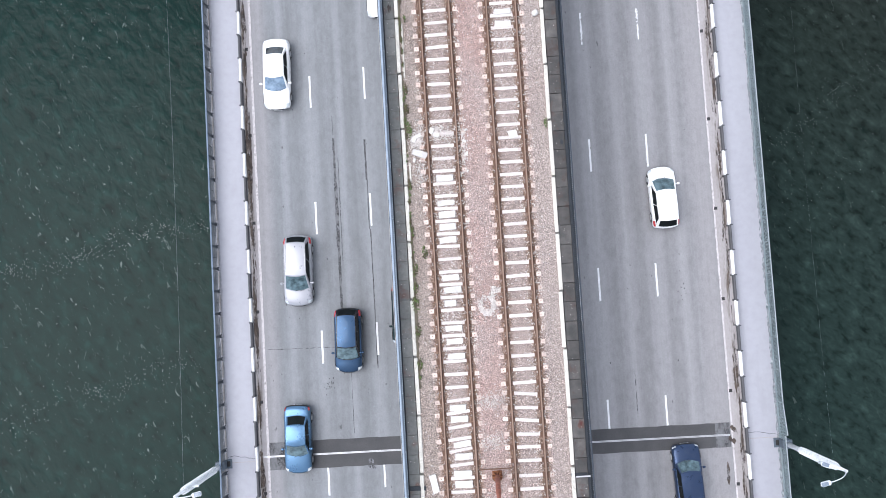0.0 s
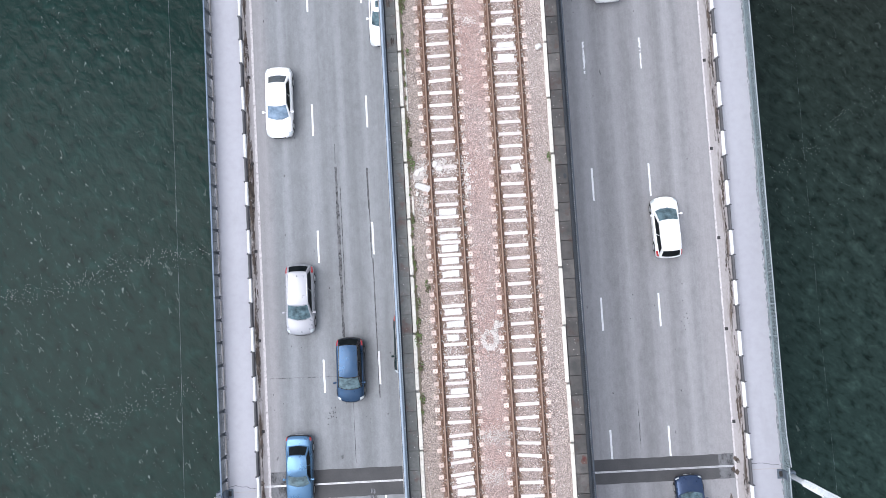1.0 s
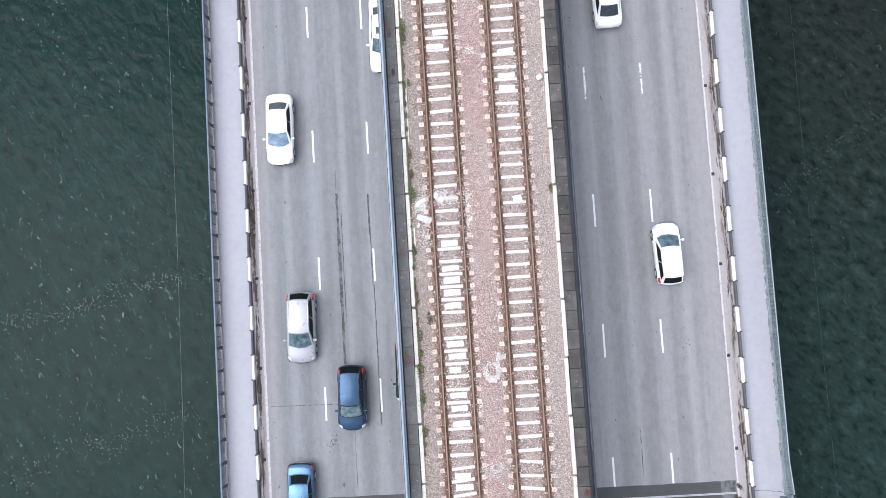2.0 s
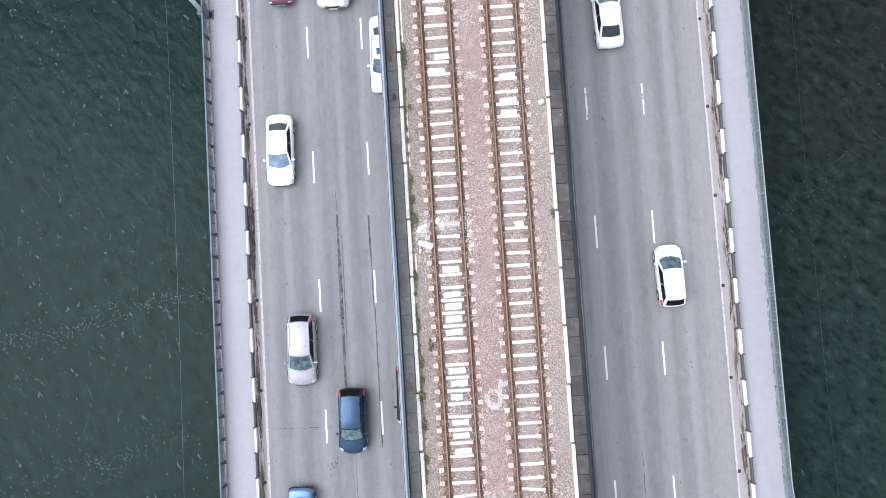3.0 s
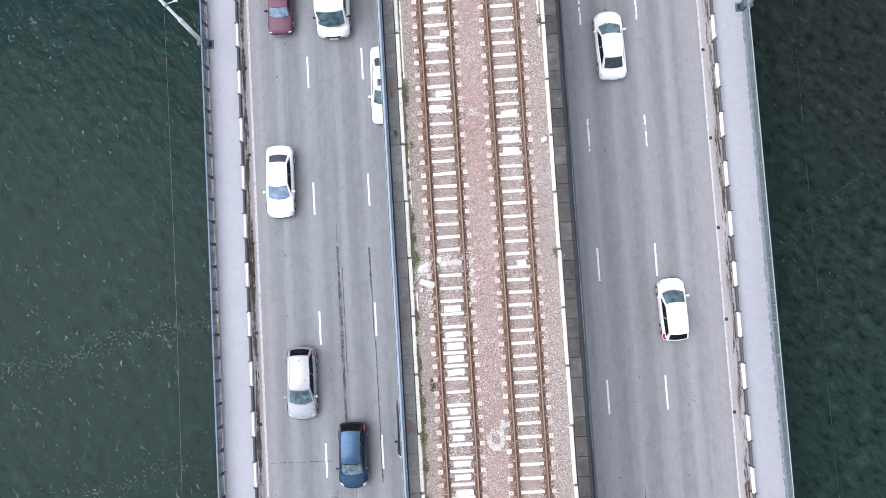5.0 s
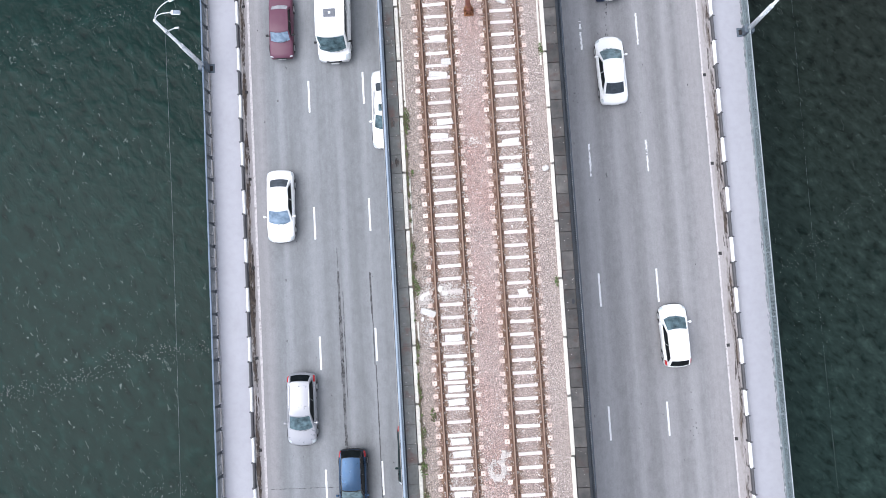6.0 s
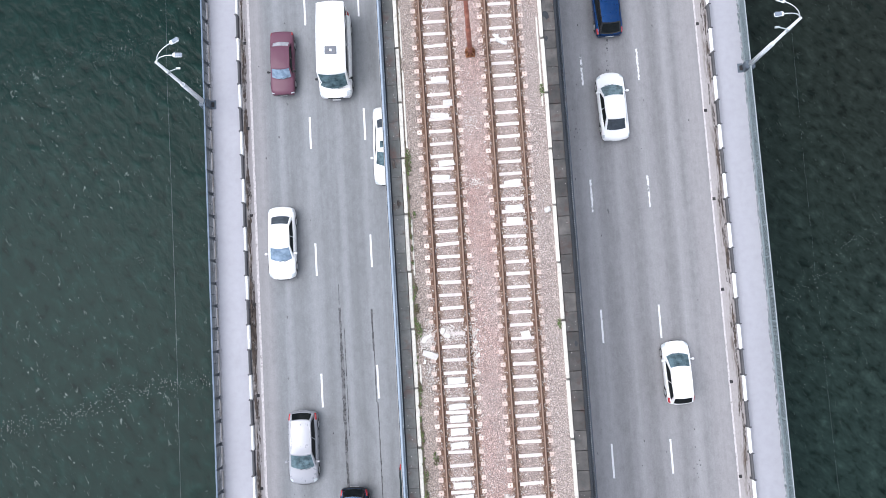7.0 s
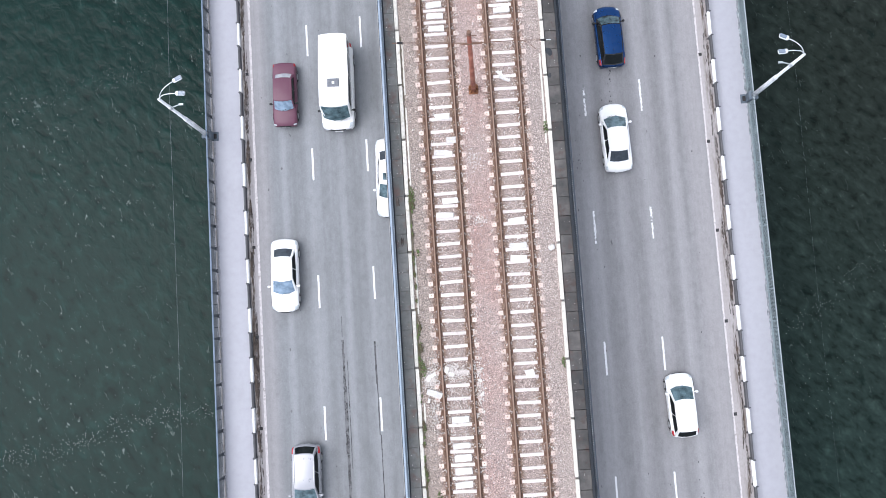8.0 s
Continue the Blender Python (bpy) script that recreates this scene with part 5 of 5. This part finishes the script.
    for j in range(7):
        v = j / 6
        u = screen + (roof_end - screen) * v
        b = bow * 1.5 * (1 - v) - bow * 1.0 * v
        arch = 0.05 * math.sin(math.pi * min(max(v, 0.0), 1.0)) + 0.0
        roof_rows.append(arc(u, rw * (0.96 - 0.05 * v + 0.035 * math.sin(math.pi * v)), zr - 0.05 - 0.01 * v + arch * 0.6, b, 0.04))
    roof_rows[0], roof_rows[-1] = [(p[0], p[1], q[2]) for p, q in zip(f1, f1)], [(p[0], p[1], q[2]) for p, q in zip(r1, r1)]
    loft(bm, roof_rows, close=False)
    loft(bm, [r1, r0], close=False)
    sides = []
    for s in (-1, 1):
        i = 0 if s < 0 else k
        n = 6
        low = [(f0[i][0] + (r0[i][0] - f0[i][0]) * j / n + s * bw * 0.035 * math.sin(math.pi * j / n), f0[i][1] + (r0[i][1] - f0[i][1]) * j / n, zb) for j in range(n + 1)]
        top = [roof_rows[j][i] for j in range(7)]
        loft(bm, [low, top], close=False)
        sides.append((s, low, top))
    bmesh.ops.remove_doubles(bm, verts=bm.verts[:], dist=0.004)
    bmesh.ops.recalc_face_normals(bm, faces=bm.faces[:])
    part("cabin", bm, trim_roof or body_paint, ob, smooth=False)
    if trim_roof is None:
        bm = bmesh.new()
        rows = [[(p[0] * 0.985, p[1], p[2] + 0.006) for p in r] for r in roof_rows]
        loft(bm, rows, close=False)
        part("roof_panel", bm, body_paint, ob, smooth=True)
    else:
        bm = bmesh.new()
        rows = [[(p[0] * 0.93, p[1], p[2] + 0.006) for p in r] for r in roof_rows]
        loft(bm, rows, close=False)
        part("roof_panel", bm, body_paint, ob, smooth=True)
    # glass, set just proud of the cabin
    bm = bmesh.new()
    grid_patch(bm, f0, f1, 3, 8, 0.045, 0.955, 0.06, 0.93, -0.012)
    bmesh.ops.recalc_face_normals(bm, faces=bm.faces[:])
    g = part("windscreen", bm, PALE_GLASS if "pale_screen" in extras else GLASS, ob, smooth=True)
    bm = bmesh.new()
    for s in (-0.25, 0.22):
        tube(bm, [(rw * s, f0[4][1] - 0.02, zb + 0.05), (rw * (s - 0.45), f0[4][1] - 0.10, zb + 0.12)], 0.012, 5)
    part("wiper", bm, TRIM, g)
    bm = bmesh.new()
    grid_patch(bm, r0, r1, 3, 8, 0.07, 0.93, 0.12, 0.9, 0.012)
    bmesh.ops.recalc_face_normals(bm, faces=bm.faces[:])
    part("rear_window", bm, SKY_GLASS if "pale_rear" in extras else SIDE_GLASS if "dark_rear" in extras else REAR_GLASS, ob, smooth=True)
    panes = ((0.07, 0.43), (0.45, 0.75), (0.77, 0.96)) if "long" in extras or category == "van" else ((0.08, 0.49), (0.51, 0.93))
    for s, low, top in sides:
        for u0, u1 in panes:
            bm = bmesh.new()
            grid_patch(bm, low, top, 2, 4, u0, u1, 0.06, 0.95, 0.012 * (-s))
            bmesh.ops.recalc_face_normals(bm, faces=bm.faces[:])
            part("side_window", bm, SIDE_GLASS, ob)
    # mirrors, lamps, plates, wheels
    for s in (-1, 1):
        bm = bmesh.new()
        box(bm, s * (hw + 0.07) - 0.09, s * (hw + 0.07) + 0.09, yy(hood + 0.07) - 0.07, yy(hood + 0.07) + 0.07, belt + 0.05, belt + 0.20, 0.04)
        box(bm, s * (hw - 0.08) - 0.08, s * (hw - 0.08) + 0.08, yy(hood + 0.07) - 0.03, yy(hood + 0.07) + 0.03, belt + 0.02, belt + 0.08, 0.01)
        part("mirror", bm, body_paint if "black_mirror" not in extras else TRIM, ob)
        i0, i1 = (3, 6) if s > 0 else (12, 15)
        last = 3 if round_nose > 0.08 else 2
        part("headlamp", on_body(1, last, i0, i1, 0.008), HEAD, ob, smooth=True)
        t0, t1 = (3, 5) if s > 0 else (13, 15)
        nr = len(rings)
        part("tail_lamp", on_body(nr - (5 if "high_tail" in extras else 4), nr - 2, t0, t1 if "high_tail" in extras else t1, 0.008), TAIL if lamp_red else HEAD, ob, smooth=True)
        for u in (0.185, 0.80):
            cy, r = yy(u), 0.315 if category != "van" else 0.35
            bm = bmesh.new()
            tube(bm, [(s * (hw - 0.21), cy, r), (s * (hw - 0.19), cy, r), (s * (hw - 0.02), cy, r), (s * (hw - 0.005), cy, r)], [r - 0.03, r, r, r - 0.03], 18)
            w = part("wheel", bm, RUBBER, ob)
            bm = bmesh.new()
            tube(bm, [(s * (hw - 0.012), cy, r), (s * (hw + 0.006), cy, r)], [r * 0.66, r * 0.60], 14)
            part("rim", bm, ALLOY, w)
            bm = bmesh.new()
            ring = []
            for i in range(9):
                t = math.pi * i / 8
                ring.append((s * (hw + 0.005), cy + (r + 0.05) * math.cos(t), r + (r + 0.03) * math.sin(t)))
            tube(bm, ring, 0.02, 5)
            part("wheel_arch", bm, TRIM, ob)
    bm = bmesh.new()
    box(bm, -0.26, 0.26, yy(0.0) - 0.075, yy(0.0) - 0.012, 0.40, 0.51, 0.005)
    part("front_plate", bm, PLATE, ob)
    bm = bmesh.new()
    box(bm, -0.26, 0.26, yy(1.0) + 0.005, yy(1.0) + 0.06, 0.52, 0.63, 0.005)
    part("rear_plate", bm, PLATE, ob)
    part("grille", on_body(0, 1, 7, 11, 0.006), TRIM, ob)
    nr = len(rings)
    part("rear_bumper", on_body(nr - 2, nr - 1, 3, 15, 0.01), TRIM if "dark_bumper" in extras else body_paint, ob, smooth=True)
    if "antenna" in extras:
        bm = bmesh.new()
        v = roof_end - 0.05
        tube(bm, [(0, yy(v), height - 0.02), (0, yy(v) - 0.05, height + 0.10)], [0.03, 0.008], 6)
        part("antenna", bm, TRIM, ob)
    if "hatch" in extras:
        bm = bmesh.new()
        v = screen + 0.235
        box(bm, -0.38, 0.38, yy(v) - 0.27, yy(v) + 0.27, height - 0.03, height + 0.045, 0.03)
        h = part("roof_hatch", bm, surface("hatch_grey", (0.13, 0.14, 0.16), (0.16, 0.17, 0.19), 10, 2, 0.5), ob)
        bm = bmesh.new()
        box(bm, -0.08, 0.08, yy(v) - 0.08, yy(v) + 0.08, height + 0.04, height + 0.065, 0.01)
        part("hatch_cap", bm, LAMP_WHITE, h)
    if "sunroof" in extras:
        bm = bmesh.new()
        v = screen + 0.07
        box(bm, -0.40, 0.40, yy(v) - 0.22, yy(v) + 0.22, height - 0.01, height + 0.022, 0.01)
        part("sunroof", bm, GLASS, ob)
    if "roof_bars" in extras:
        for s in (-1, 1):
            bm = bmesh.new()
            tube(bm, [(s * rw * 0.90, yy(screen + 0.05), height - 0.04), (s * rw * 0.90, yy(screen + 0.10), height + 0.05), (s * rw * 0.90, yy(roof_end - 0.08), height + 0.05), (s * rw * 0.90, yy(roof_end - 0.02), height - 0.04)], 0.018, 6)
            part("roof_bar", bm, ALLOY, ob)
    ob.matrix_basis = pose(x, y, 0.002, 0, 0, heading)
    return ob


build_vehicle("saloon_car", "light blue saloon car driving on the grey carriageway", "car", (0.085, 0.165, 0.265), -12.20, -15.10, 178.5, 4.3, 1.70, 1.42, 0.30, 0.45, 0.71, 0.84, metal=0.8, extras=("dark_rear", "dark_bumper"))
build_vehicle("hatchback_car", "small white hatchback car driving on the carriageway", "car", (0.82, 0.82, 0.82), 11.82, -1.20, 1.5, 3.95, 1.70, 1.50, 0.235, 0.43, 0.875, 0.97, extras=("high_tail", "dark_rear"), roof_w=0.76, round_nose=0.14)
build_vehicle("saloon_car", "white modern saloon car driving on the carriageway", "car", (0.82, 0.82, 0.82), 9.18, 15.88, 1.5, 4.5, 1.78, 1.46, 0.24, 0.41, 0.70, 0.86, round_nose=0.17, lamp_red=False)
build_vehicle("saloon_car", "dark navy saloon car driving on the carriageway", "car", (0.03, 0.05, 0.10), 12.05, -18.85, 2.0, 4.4, 1.72, 1.42, 0.26, 0.38, 0.71, 0.87, metal=0.6, round_nose=0.08)
build_vehicle("compact_suv", "glossy dark blue compact hatchback with white wheels", "car", (0.005, 0.040, 0.14), 9.32, 22.55, 1.5, 4.1, 1.76, 1.58, 0.22, 0.39, 0.84, 0.965, metal=0.75, extras=("high_tail", "antenna", "black_mirror", "dark_rear"), round_nose=0.13, trim_roof=BLACK_PAINT)
build_vehicle("old_saloon_car", "boxy maroon old saloon car on the carriageway", "car", (0.118, 0.043, 0.070), -11.98, 20.22, 178.5, 4.25, 1.57, 1.42, 0.27, 0.38, 0.70, 0.80, round_nose=0.03, roof_w=0.80, rough=0.4, extras=("pale_rear", "black_mirror", "pale_screen"))
build_vehicle("van", "tall white van with a grey roof hatch", "van", (0.84, 0.84, 0.84), -8.50, 20.5, 178.5, 5.9, 2.14, 2.5, 0.135, 0.215, 0.985, 0.997, belt=1.15, nose=0.95, roof_w=0.90, extras=("hatch", "black_mirror"), round_nose=0.16)
build_vehicle("saloon_car", "large white saloon car with sunroof beside the viaduct", "car", (0.82, 0.82, 0.82), -5.42, 14.27, 178.5, 5.15, 1.82, 1.46, 0.27, 0.42, 0.68, 0.83, extras=("sunroof",), lamp_red=False)
build_vehicle("hatchback_car", "silver estate car with red tail lamps and roof bars", "car", (0.33, 0.335, 0.36), -11.70, -4.47, 178.5, 4.55, 1.84, 1.48, 0.255, 0.445, 0.875, 0.965, metal=0.3, extras=("high_tail", "roof_bars", "antenna", "dark_rear"), round_nose=0.15)
build_vehicle("hatchback_car", "steel blue hatchback car with dark flanks on carriageway", "car", (0.030, 0.062, 0.115), -8.70, -9.08, 178.5, 4.1, 1.74, 1.50, 0.245, 0.42, 0.88, 0.965, metal=0.8, extras=("high_tail", "dark_rear", "dark_bumper"), round_nose=0.14, trim_roof=BLACK_PAINT)
build_vehicle("saloon_car", "plain white saloon car driving beside the gutter", "car", (0.82, 0.82, 0.82), -12.50, 8.40, 178.5, 4.7, 1.76, 1.44, 0.285, 0.445, 0.725, 0.86, round_nose=0.15, lamp_red=False, extras=("pale_screen",))
build_vehicle("hatchback_car", "dark teal hatchback car half under the viaduct edge", "car", (0.015, 0.030, 0.032), -4.98, -7.65, 178.5, 4.0, 1.70, 1.46, 0.25, 0.43, 0.87, 0.965, metal=0.5, extras=("high_tail", "dark_rear", "pale_screen"), round_nose=0.14)
